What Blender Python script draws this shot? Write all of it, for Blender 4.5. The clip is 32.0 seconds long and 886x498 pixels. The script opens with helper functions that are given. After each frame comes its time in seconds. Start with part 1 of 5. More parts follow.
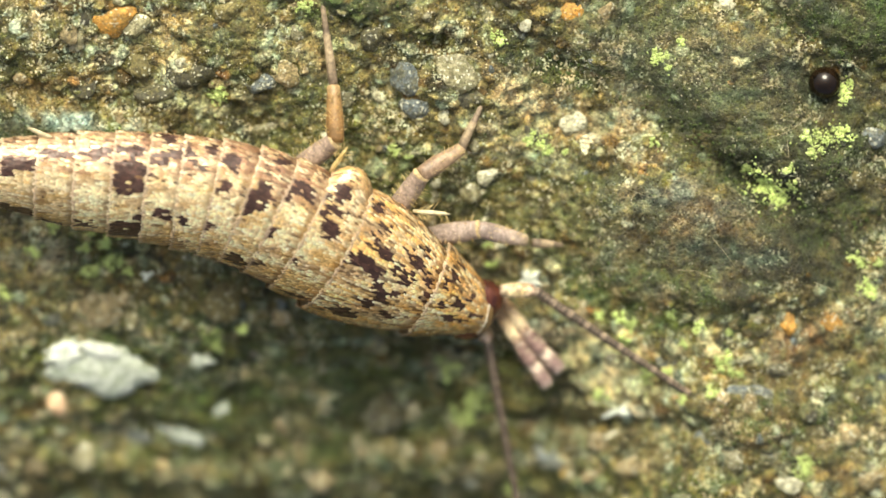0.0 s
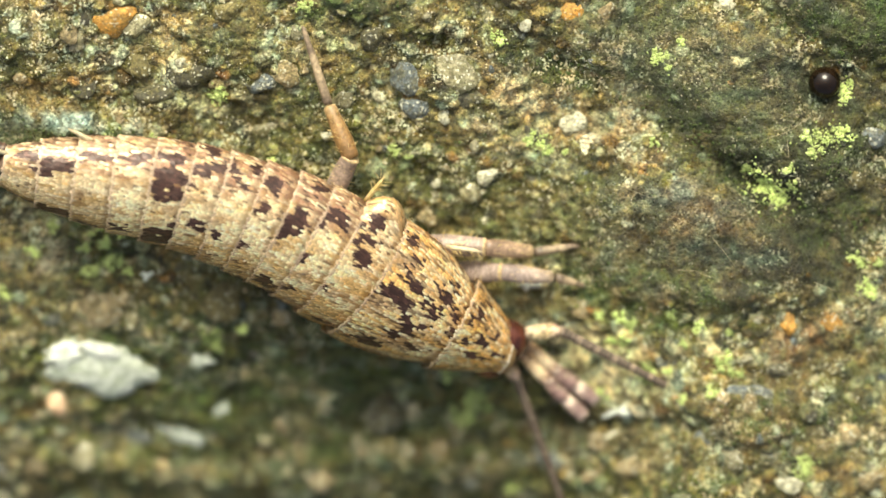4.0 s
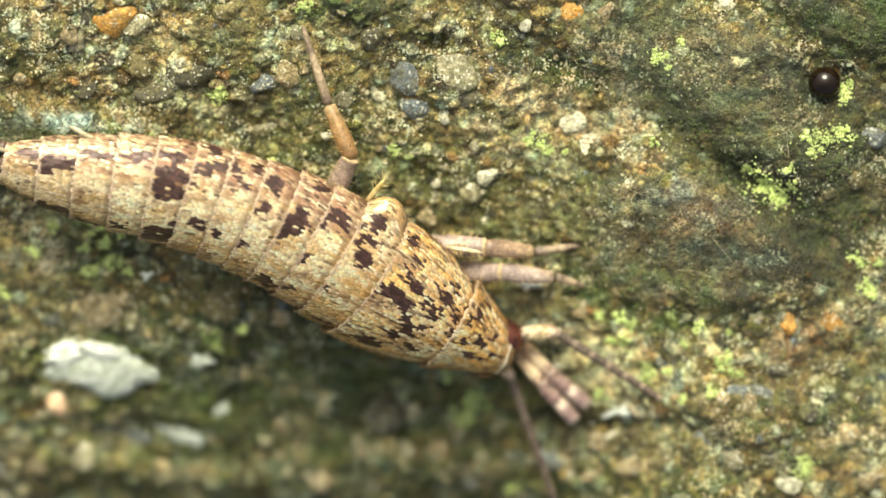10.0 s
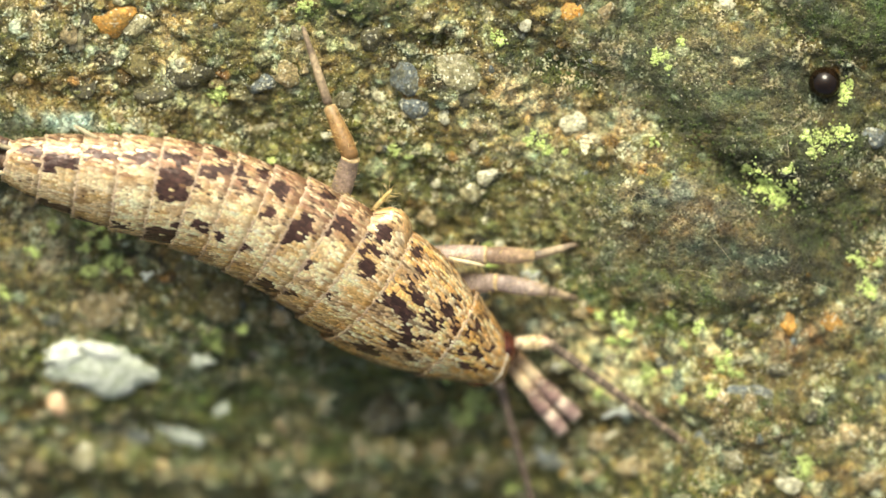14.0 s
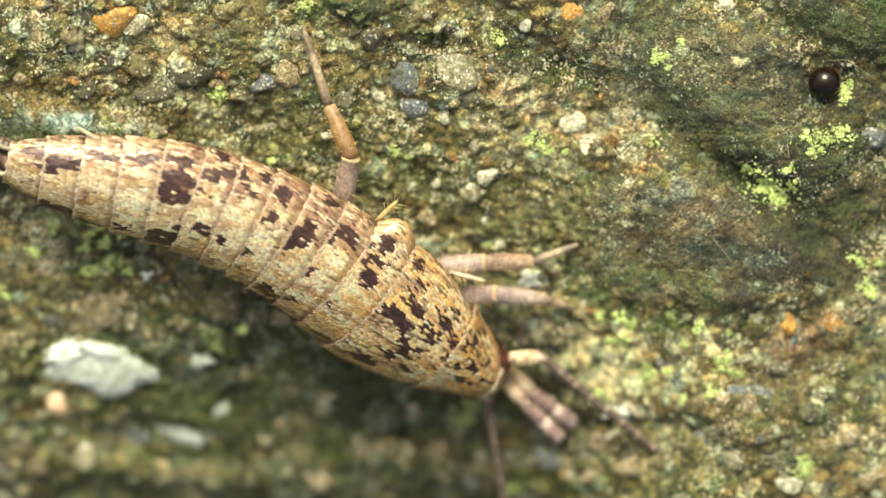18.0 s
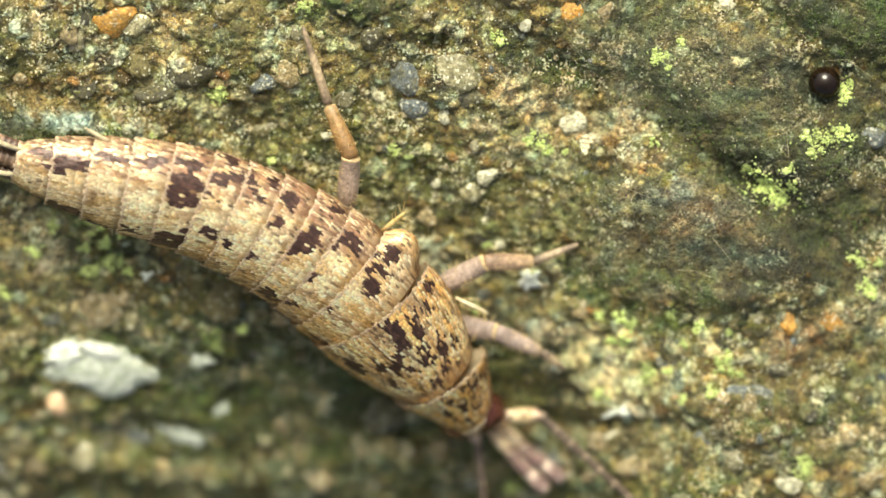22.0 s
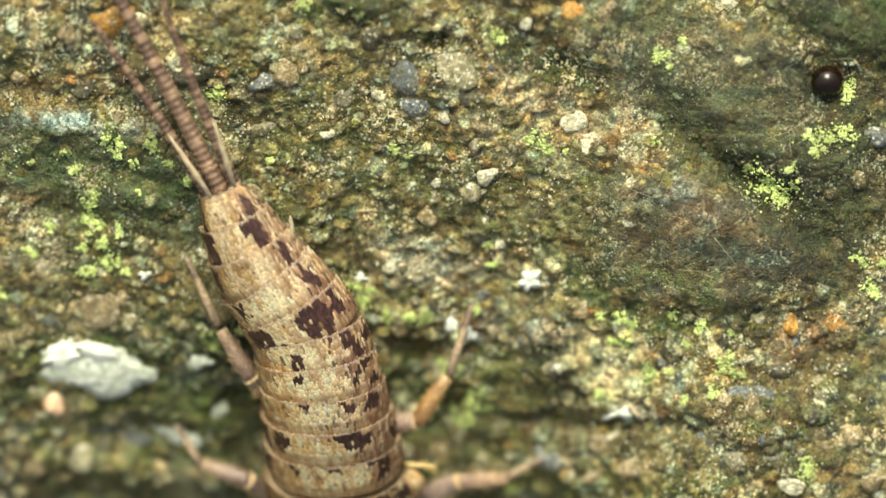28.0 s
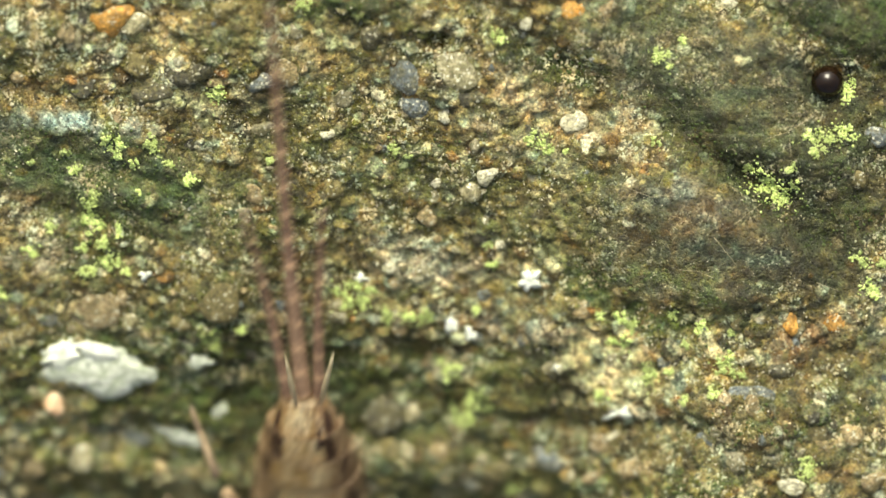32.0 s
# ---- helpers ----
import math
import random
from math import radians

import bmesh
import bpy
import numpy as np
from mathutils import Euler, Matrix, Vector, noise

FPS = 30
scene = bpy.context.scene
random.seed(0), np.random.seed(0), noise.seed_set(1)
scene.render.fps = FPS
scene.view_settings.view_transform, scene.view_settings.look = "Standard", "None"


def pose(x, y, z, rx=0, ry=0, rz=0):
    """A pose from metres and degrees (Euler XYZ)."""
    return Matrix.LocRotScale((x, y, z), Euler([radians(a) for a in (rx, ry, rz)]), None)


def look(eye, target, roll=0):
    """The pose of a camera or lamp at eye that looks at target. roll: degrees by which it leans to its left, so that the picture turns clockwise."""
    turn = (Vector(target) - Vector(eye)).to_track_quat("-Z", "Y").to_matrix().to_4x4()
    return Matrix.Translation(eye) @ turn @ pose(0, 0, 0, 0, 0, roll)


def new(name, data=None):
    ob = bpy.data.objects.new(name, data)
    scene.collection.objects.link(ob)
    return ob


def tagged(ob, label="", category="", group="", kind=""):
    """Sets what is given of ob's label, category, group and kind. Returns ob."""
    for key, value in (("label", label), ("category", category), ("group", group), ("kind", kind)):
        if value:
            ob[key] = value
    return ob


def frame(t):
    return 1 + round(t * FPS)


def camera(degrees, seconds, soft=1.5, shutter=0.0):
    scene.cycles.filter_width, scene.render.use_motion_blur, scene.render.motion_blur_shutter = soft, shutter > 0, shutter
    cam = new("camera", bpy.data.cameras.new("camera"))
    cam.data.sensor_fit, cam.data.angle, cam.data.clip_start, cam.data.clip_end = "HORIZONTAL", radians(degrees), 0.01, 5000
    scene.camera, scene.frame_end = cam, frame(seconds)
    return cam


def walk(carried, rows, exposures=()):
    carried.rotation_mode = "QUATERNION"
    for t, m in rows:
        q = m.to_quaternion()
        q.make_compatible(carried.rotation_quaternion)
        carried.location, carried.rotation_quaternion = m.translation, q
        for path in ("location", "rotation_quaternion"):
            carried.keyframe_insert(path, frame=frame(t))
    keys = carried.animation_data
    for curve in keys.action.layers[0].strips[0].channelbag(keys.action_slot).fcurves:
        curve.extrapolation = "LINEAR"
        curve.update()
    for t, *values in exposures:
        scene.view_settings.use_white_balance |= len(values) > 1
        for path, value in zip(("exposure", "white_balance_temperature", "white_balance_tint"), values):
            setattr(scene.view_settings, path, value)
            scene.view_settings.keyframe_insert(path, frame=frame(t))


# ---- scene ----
# A macro view, 15.7 mm wide, of a bristletail on a weathered rock. Shapes are given in millimetres, x along the
# view's width, y up the view, z towards the lens; plan(u, v, z) takes hundredths of a millimetre from the upper left.
MM = 0.001
REACH = 100.0

cam = camera(8.97, 32.0, 1.5, 0.9)
cam.data.dof.use_dof = True
cam.data.dof.focus_distance = 0.0988
cam.data.dof.aperture_fstop = 42.0
# the lens is racked a little nearer, which carries the sharp plane down the rock after the animal
NEARER = REACH - 0.65
walk(cam, [(0.0, pose(0, 0, REACH * MM)), (24.6, pose(0, 0, REACH * MM)), (27.3, pose(0, 0, NEARER * MM)), (32.0, pose(0, 0, NEARER * MM))], [(0.0, 0.20, 6900, 0), (24.6, 0.20, 6900, 0), (27.3, 0.13, 6850, 0), (32.0, 0.13, 6850, 0)])

# ---- light: soft daylight from beyond the upper edge of the view ----
world = bpy.data.worlds.new("sky")
scene.world = world
world.use_nodes = True
sky_nodes = world.node_tree
sky = sky_nodes.nodes.new("ShaderNodeTexSky")
sky.sky_type, sky.sun_disc = "NISHITA", False
sky.sun_elevation, sky.sun_rotation = radians(54.2), radians(-6.9)
sky.dust_density, sky.air_density = 8.0, 0.5
background = sky_nodes.nodes["Background"]
background.inputs["Strength"].default_value = 0.19
sky_nodes.links.new(sky.outputs["Color"], background.inputs["Color"])
sun_data = bpy.data.lights.new("sun", "SUN")
sun_data.energy, sun_data.angle, sun_data.color = 2.95, radians(27), (1.0, 0.94, 0.80)
sun = new("sun", sun_data)
sun.matrix_world = look((-0.07, 0.58, 0.81), (0, 0, 0))


# ---- materials ----
def material(name, rough=0.5, spec=0.5, metal=0.0):
    m = bpy.data.materials.new(name)
    m.use_nodes = True
    b = m.node_tree.nodes["Principled BSDF"]
    b.inputs["Roughness"].default_value = rough
    b.inputs["Specular IOR Level"].default_value = spec
    b.inputs["Metallic"].default_value = metal
    return m, m.node_tree, b


def node(tree, kind, **values):
    n = tree.nodes.new(kind)
    for key, value in values.items():
        n.inputs[key].default_value = value
    return n


def places(tree):
    return tree.nodes.new("ShaderNodeNewGeometry").outputs["Position"]


def coords(tree):
    return tree.nodes.new("ShaderNodeTexCoord").outputs["Object"]


def noise_node(tree, grain_mm, detail=4.0, rough=0.6, still=False):
    """still: laid out over the unmoving rock, so that it keeps its size on grains of any size."""
    n = node(tree, "ShaderNodeTexNoise", Scale=1.0 / (grain_mm * MM), Detail=detail, Roughness=rough)
    tree.links.new(places(tree) if still else coords(tree), n.inputs["Vector"])
    return n


def spread(tree, source, low, high, out_low, out_high):
    r = tree.nodes.new("ShaderNodeMapRange")
    for key, value in (("From Min", low), ("From Max", high), ("To Min", out_low), ("To Max", out_high)):
        r.inputs[key].default_value = value
    tree.links.new(source, r.inputs["Value"])
    return r.outputs["Result"]


def scaled(tree, colour, factor):
    v = tree.nodes.new("ShaderNodeVectorMath")
    v.operation = "SCALE"
    tree.links.new(colour, v.inputs[0])
    tree.links.new(factor, v.inputs["Scale"])
    return v.outputs["Vector"]


def blend(tree, factor, a, b):
    m = tree.nodes.new("ShaderNodeMix")
    m.data_type = "RGBA"
    for value, socket in ((factor, m.inputs[0]), (a, m.inputs[6]), (b, m.inputs[7])):
        if isinstance(value, (int, float, tuple)):
            socket.default_value = value
        else:
            tree.links.new(value, socket)
    return m.outputs[2]


def relief(tree, b, source, depth_mm, strength=1.0):
    n = node(tree, "ShaderNodeBump", Strength=strength, Distance=depth_mm * MM)
    tree.links.new(source, n.inputs["Height"])
    tree.links.new(n.outputs["Normal"], b.inputs["Normal"])


def tinted_material(name, grain_mm=0.05, depth_mm=0.01, rough=(0.35, 0.65), contrast=(0.65, 1.35), spec=0.5):
    """Colour from the mesh's own tint, broken up by two sizes of grain."""
    m, tree, b = material(name, spec=spec)
    tint = tree.nodes.new("ShaderNodeVertexColor")
    tint.layer_name = "tint"
    fine, coarse = noise_node(tree, grain_mm), noise_node(tree, grain_mm * 5, 3.0)
    colour = scaled(tree, tint.outputs["Color"], spread(tree, fine.outputs["Fac"], 0.3, 0.7, *contrast))
    colour = scaled(tree, colour, spread(tree, coarse.outputs["Fac"], 0.3, 0.7, 0.8, 1.2))
    tree.links.new(colour, b.inputs["Base Color"])
    tree.links.new(spread(tree, fine.outputs["Fac"], 0.35, 0.65, *rough), b.inputs["Roughness"])
    relief(tree, b, fine.outputs["Fac"], depth_mm)
    return m


def speckle(tree, grain_mm, wobble, still=False):
    """Uneven cells of a given size: a random value for each, and the distance to its middle."""
    warp = noise_node(tree, grain_mm * 1.5, 2.0, still=still)
    shift = tree.nodes.new("ShaderNodeVectorMath")
    shift.operation = "MULTIPLY_ADD"
    tree.links.new(warp.outputs["Color"], shift.inputs[0])
    shift.inputs[1].default_value = (wobble * grain_mm * MM,) * 3
    tree.links.new(places(tree) if still else coords(tree), shift.inputs[2])
    cells = tree.nodes.new("ShaderNodeTexVoronoi")
    cells.inputs["Scale"].default_value = 1.0 / (grain_mm * MM)
    tree.links.new(shift.outputs["Vector"], cells.inputs["Vector"])
    split = tree.nodes.new("ShaderNodeSeparateColor")
    tree.links.new(cells.outputs["Color"], split.inputs["Color"])
    return split.outputs, cells.outputs["Distance"]


def math_node(tree, what, a, b):
    m = tree.nodes.new("ShaderNodeMath")
    m.operation = what
    for value, socket in ((a, m.inputs[0]), (b, m.inputs[1])):
        if isinstance(value, (int, float)):
            socket.default_value = value
        else:
            tree.links.new(value, socket)
    return m.outputs[0]


def rock_material():
    """Gritty rock: the mesh's tint broken into small mineral specks, pale and dark, with a rough crust."""
    m, tree, b = material("weathered_rock", spec=0.55)
    tint = tree.nodes.new("ShaderNodeVertexColor")
    tint.layer_name = "tint"
    small, small_d = speckle(tree, 0.04, 1.3)
    large, large_d = speckle(tree, 0.12, 1.6)
    fine, coarse = noise_node(tree, 0.03, 5.0, 0.7), noise_node(tree, 0.5, 4.0)
    calm = spread(tree, tint.outputs["Alpha"], 0.0, 1.0, 1.0, 0.95)
    k = math_node(tree, "MULTIPLY", spread(tree, small["Red"], 0.0, 1.0, 0.48, 1.52), spread(tree, large["Red"], 0.0, 1.0, 0.6, 1.4))
    k = math_node(tree, "MULTIPLY", k, spread(tree, coarse.outputs["Fac"], 0.3, 0.7, 0.75, 1.25))
    k = math_node(tree, "ADD", 1.0, math_node(tree, "MULTIPLY", math_node(tree, "SUBTRACT", k, 1.0), calm))
    k = math_node(tree, "MULTIPLY", k, spread(tree, fine.outputs["Fac"], 0.3, 0.7, 0.7, 1.3))
    colour = scaled(tree, tint.outputs["Color"], k)
    crust = noise_node(tree, 0.9, 4.0, 0.65)
    # pale mineral specks, with the rock's glints painted in among them
    pick = math_node(tree, "ADD", small["Green"], spread(tree, crust.outputs["Fac"], 0.42, 0.66, -0.22, 0.32))
    pale = math_node(tree, "MULTIPLY", spread(tree, pick, 0.9, 0.98, 0.0, 0.72), spread(tree, tint.outputs["Alpha"], 0.0, 1.0, 1.0, 0.4))
    colour = blend(tree, pale, colour, (0.80, 0.75, 0.55, 1))
    dark = math_node(tree, "MULTIPLY", spread(tree, large["Blue"], 0.84, 0.9, 0.0, 0.5), calm)
    colour = blend(tree, dark, colour, (0.035, 0.033, 0.025, 1))
    hue = noise_node(tree, 0.35, 3.0, 0.6)
    wash = tree.nodes.new("ShaderNodeVectorMath")
    wash.operation = "MULTIPLY"
    tree.links.new(blend(tree, spread(tree, hue.outputs["Fac"], 0.38, 0.62, 0.0, 1.0), (1.06, 0.96, 0.80, 1), (0.84, 1.02, 0.98, 1)), wash.inputs[1])
    tree.links.new(colour, wash.inputs[0])
    colour = wash.outputs["Vector"]
    tree.links.new(colour, b.inputs["Base Color"])
    tree.links.new(spread(tree, small["Blue"], 0.0, 1.0, 0.14, 0.75), b.inputs["Roughness"])
    height = math_node(tree, "ADD", math_node(tree, "MULTIPLY", small_d, -0.9), fine.outputs["Fac"])
    height = math_node(tree, "ADD", height, math_node(tree, "MULTIPLY", large_d, -0.7))
    relief(tree, b, height, 0.034)
    return m


def plain_material(name, dark, light, grain_mm=0.06, depth_mm=0.006, rough=0.45, spec=0.5, random_tint=0.0, through_light=0.0, dirt=0.0):
    m, tree, b = material(name, rough, spec)
    n = noise_node(tree, grain_mm, still=dirt > 0)
    colour = blend(tree, spread(tree, n.outputs["Fac"], 0.35, 0.65, 0.0, 1.0), (*dark, 1), (*light, 1))
    if dirt:
        crust, pits = noise_node(tree, grain_mm * 1.7, 5.0, 0.7, True), noise_node(tree, 0.05, 4.0, 0.7, True)
        colour = blend(tree, spread(tree, crust.outputs["Fac"], 0.46, 0.58, 0.0, dirt), colour, (0.12, 0.105, 0.035, 1))
        colour = blend(tree, spread(tree, pits.outputs["Fac"], 0.55, 0.62, 0.0, dirt), colour, (0.07, 0.075, 0.03, 1))
        specks, _ = speckle(tree, 0.04, 1.2, True)
        colour = scaled(tree, colour, spread(tree, specks["Red"], 0.0, 1.0, 0.55, 1.45))
        colour = blend(tree, spread(tree, specks["Green"], 0.9, 0.95, 0.0, 0.7), colour, (0.72, 0.72, 0.55, 1))
        depth_mm = depth_mm * 1.6
        n = pits
    if random_tint:
        info = tree.nodes.new("ShaderNodeObjectInfo")
        colour = scaled(tree, colour, spread(tree, info.outputs["Random"], 0.0, 1.0, 1 - random_tint, 1 + random_tint))
    tree.links.new(colour, b.inputs["Base Color"])
    relief(tree, b, n.outputs["Fac"], depth_mm)
    if through_light:
        b.inputs["Transmission Weight"].default_value = through_light
        b.inputs["IOR"].default_value = 1.45
    return m


ROCK = rock_material()
SCALE = tinted_material("scaly_cuticle", 0.03, 0.004, (0.30, 0.47), (0.85, 1.15), 0.8)
SCALE.node_tree.nodes["Principled BSDF"].inputs["Metallic"].default_value = 0.3
LIMB = tinted_material("limb_cuticle", 0.07, 0.006, (0.3, 0.55), (0.55, 1.45))
QUARTZ = plain_material("pale_quartz", (0.34, 0.33, 0.20), (0.60, 0.58, 0.42), 0.14, 0.01, 0.2, 0.6, 0.2, dirt=0.35)
SMOKY_STONE = plain_material("smoky_quartz", (0.17, 0.16, 0.085), (0.36, 0.33, 0.2), 0.16, 0.012, 0.22, 0.6, 0.25, dirt=0.45)
PEACH_STONE = plain_material("peach_grain", (0.66, 0.40, 0.2), (0.92, 0.72, 0.48), 0.2, 0.02, 0.4, 0.5, 0.1)
TAN_STONE = plain_material("tan_grain", (0.26, 0.19, 0.08), (0.52, 0.42, 0.24), 0.1, 0.03, 0.4, 0.5, 0.35, dirt=0.65)
OLIVE_STONE = plain_material("olive_grain", (0.12, 0.1, 0.035), (0.26, 0.22, 0.09), 0.1, 0.03, 0.4, 0.5, 0.35, dirt=0.65)
DARK_STONE = plain_material("dark_grain", (0.028, 0.027, 0.018), (0.095, 0.09, 0.06), 0.07, 0.03, 0.35, 0.5, 0.35, dirt=0.65)
BLUE_STONE = plain_material("blue_grey_grain", (0.085, 0.105, 0.11), (0.19, 0.22, 0.22), 0.08, 0.03, 0.4, 0.5, 0.25, dirt=0.65)
ORANGE_STONE = plain_material("rust_grain", (0.42, 0.20, 0.035), (0.66, 0.37, 0.09), 0.14, 0.02, 0.3, 0.5, 0.2, dirt=0.4)
ALGA = plain_material("green_alga", (0.34, 0.44, 0.10), (0.72, 0.84, 0.36), 0.04, 0.008, 0.55, 0.4, 0.25)
LICHEN = plain_material("white_lichen", (0.58, 0.64, 0.50), (0.93, 0.95, 0.86), 0.16, 0.03, 0.85, 0.25)
LICHEN_BED = plain_material("grey_green_crust", (0.34, 0.40, 0.26), (0.84, 0.88, 0.76), 0.13, 0.05, 0.8, 0.25)
FIBRE = plain_material("pale_fibre", (0.3, 0.26, 0.15), (0.5, 0.45, 0.3), 0.2, 0.001, 0.4)
STYLUS = plain_material("pale_stylus", (0.42, 0.34, 0.2), (0.66, 0.58, 0.38), 0.1, 0.001, 0.4)
MARGIN = plain_material("rosy_margin", (0.34, 0.23, 0.16), (0.58, 0.45, 0.34), 0.05, 0.002, 0.4)
BRISTLE = plain_material("yellow_bristle", (0.5, 0.36, 0.1), (0.75, 0.6, 0.3), 0.1, 0.001, 0.35)
EYE = plain_material("compound_eye", (0.03, 0.010, 0.007), (0.11, 0.034, 0.02), 0.22, 0.002, 0.18, 0.5)
BEAD = plain_material("glossy_bead", (0.006, 0.004, 0.002), (0.014, 0.007, 0.003), 0.3, 0.001, 0.04, 0.4)
MOSS = plain_material("dark_moss", (0.035, 0.055, 0.01), (0.10, 0.15, 0.03), 0.05, 0.004, 0.6)
GRIT = plain_material("pale_grit", (0.55, 0.5, 0.33), (0.85, 0.82, 0.68), 0.05, 0.004, 0.15, 0.7)
RIM = plain_material("pale_rim", (0.60, 0.52, 0.38), (0.84, 0.77, 0.62), 0.05, 0.002, 0.4)


# ---- small tools ----
def plan(u, v, z=0.0):
    k = (1 - z / REACH) / 100
    return ((u - 784) * k, (441 - v) * k, z)


LATTICES = {}


def lattice(seed):
    if seed not in LATTICES:
        LATTICES[seed] = np.random.RandomState(seed).rand(256, 256)
    return LATTICES[seed]


def value_noise(x, y, size, seed):
    t = lattice(seed)
    gx, gy = np.asarray(x) / size + 1000.5, np.asarray(y) / size + 1000.5
    i, j = np.floor(gx).astype(int), np.floor(gy).astype(int)
    fx, fy = gx - i, gy - j
    fx, fy = fx * fx * (3 - 2 * fx), fy * fy * (3 - 2 * fy)
    a, b = t[i % 256, j % 256], t[(i + 1) % 256, j % 256]
    c, d = t[i % 256, (j + 1) % 256], t[(i + 1) % 256, (j + 1) % 256]
    return (a * (1 - fx) + b * fx) * (1 - fy) + (c * (1 - fx) + d * fx) * fy - 0.5


def fractal(x, y, size, seed, octaves=4, gain=0.55):
    total, k = 0.0, 1.0
    for n in range(octaves):
        total = total + k * value_noise(x, y, size / 2 ** n, seed + n)
        k *= gain
    return total


def smooth(a, b, x):
    t = np.clip((np.asarray(x) - a) / (b - a), 0, 1)
    return t * t * (3 - 2 * t)


def build(name, verts, faces, mat, parent=None, tint=None, label="", flat=False):
    """One mesh object from points in millimetres; tint: a colour for each point."""
    me = bpy.data.meshes.new(name)
    me.from_pydata([tuple(c * MM for c in v) for v in verts], [], faces)
    if tint is not None:
        layer = me.color_attributes.new("tint", "FLOAT_COLOR", "POINT")
        layer.data.foreach_set("color", np.array([(*c[:3], 1.0) for c in tint], dtype=np.float32).ravel())
    me.materials.append(mat)
    me.polygons.foreach_set("use_smooth", [not flat] * len(me.polygons))
    me.update()
    ob = new(name, me)
    if parent is not None:
        ob.parent = parent
    if label:
        ob["label"] = label
    return ob


def tube(points, radii, n=10, tints=None, flatten=1.0):
    """A closed round bar through points; radii and tints for each point."""
    pts = [Vector(p) for p in points]
    verts, cols = [], []
    side = None
    for k, p in enumerate(pts):
        ahead = (pts[min(k + 1, len(pts) - 1)] - pts[max(k - 1, 0)]).normalized()
        if side is None:
            side = ahead.cross(Vector((0, 0, 1)))
            if side.length < 0.1:
                side = ahead.cross(Vector((0, 1, 0)))
        side = (side - ahead * side.dot(ahead)).normalized()
        other = side.cross(ahead)
        for m in range(n):
            a = 2 * math.pi * m / n
            verts.append(p + (side * math.cos(a) + other * math.sin(a) * flatten) * radii[k])
            cols.append(tints[k] if tints else (0.5, 0.5, 0.5))
    faces = []
    for k in range(len(pts) - 1):
        for m in range(n):
            faces.append((k * n + m, k * n + (m + 1) % n, (k + 1) * n + (m + 1) % n, (k + 1) * n + m))
    faces.append(tuple(reversed(range(n))))
    faces.append(tuple(range((len(pts) - 1) * n, len(pts) * n)))
    return verts, faces, cols


def merged(pieces):
    verts, faces, cols = [], [], []
    for v, f, c in pieces:
        k = len(verts)
        verts += v
        cols += c
        faces += [tuple(i + k for i in q) for q in f]
    return verts, faces, cols


# ---- the rock ----
def lump(x, y, u, v, ru, rv, turn, edge, seed):
    """1 inside an uneven ellipse about plan(u, v), falling to 0 outside."""
    cx, cy, _ = plan(u, v)
    a = radians(turn)
    wob = 0.35 * fractal(x, y, 1.2, seed, 3)
    dx, dy = x - cx, y - cy
    p, q = (dx * math.cos(a) + dy * math.sin(a)) / (ru / 100), (-dx * math.sin(a) + dy * math.cos(a)) / (rv / 100)
    d = np.sqrt(p * p + q * q) + wob
    return 1 - smooth(1 - edge, 1 + edge, d)


def window(u, v, ru, rv):
    """The part of the grid round an ellipse that its uneven edge may reach."""
    cx, cy, _ = plan(u, v)
    r = max(ru, rv) / 100 * 2.1 + 0.2
    a, b = np.searchsorted(YS, (cy - r, cy + r))
    c, d = np.searchsorted(XS, (cx - r, cx + r))
    return slice(max(a, 0), b), slice(max(c, 0), d)


def base_height(x, y):
    """The rock's face leans away from the lens towards the lower left."""
    right = smooth(0.5, 5.0, x)
    z = (0.44 - 0.24 * right) * (y - 0.6) + 0.62 * right
    z = np.where(y > 2, 0.62 + (z - 0.62) * 0.75 - 0.05 * right, z)
    z = z - 0.18 * (1 - right) * np.clip(-y - 2.0, 0, 14)
    z = z - 0.8 * (1 - right) * np.clip(-y - 4.0, 0, 6)
    z = 14 * np.tanh(z / 14)
    away = np.hypot(x, y)
    return z + 40 * smooth(60, 900, away) * fractal(x, y, 900.0, 51, 3)


SLABS = []


def slab(*row):
    """A raised plate: centre, half sizes, turn, rise, edge, colour, evenness."""
    SLABS.append(row)


slab(1290, 150, 300, 105, -26, 0.22, 0.2, (0.105, 0.115, 0.074), 0.88)
slab(1500, 20, 160, 60, -20, 0.25, 0.25, (0.032, 0.045, 0.027), 0.92)
slab(1225, 430, 190, 112, -10, 0.22, 0.3, (0.105, 0.1, 0.068), 0.88)
slab(1430, 440, 110, 60, -20, 0.12, 0.35, (0.028, 0.026, 0.018), 0.8)
slab(1500, 330, 80, 90, 0, 0.1, 0.35, (0.045, 0.04, 0.022), 0.8)
slab(140, 285, 270, 70, -14, 0.14, 0.25, (0.135, 0.165, 0.12), 0.8)
slab(300, 380, 150, 50, -18, 0.12, 0.25, (0.105, 0.13, 0.065), 0.75)
slab(640, 10, 70, 30, 0, 0.15, 0.3, (0.13, 0.15, 0.11), 0.7)
slab(905, 690, 75, 44, -12, 0.35, 0.2, (0.19, 0.165, 0.06), 0.85)
slab(985, 640, 60, 45, -35, 0.2, 0.3, (0.09, 0.085, 0.065), 0.5)
slab(1300, 740, 75, 45, -30, 0.25, 0.3, (0.15, 0.115, 0.06), 0.6)
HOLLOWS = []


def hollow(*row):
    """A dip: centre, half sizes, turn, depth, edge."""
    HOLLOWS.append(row)


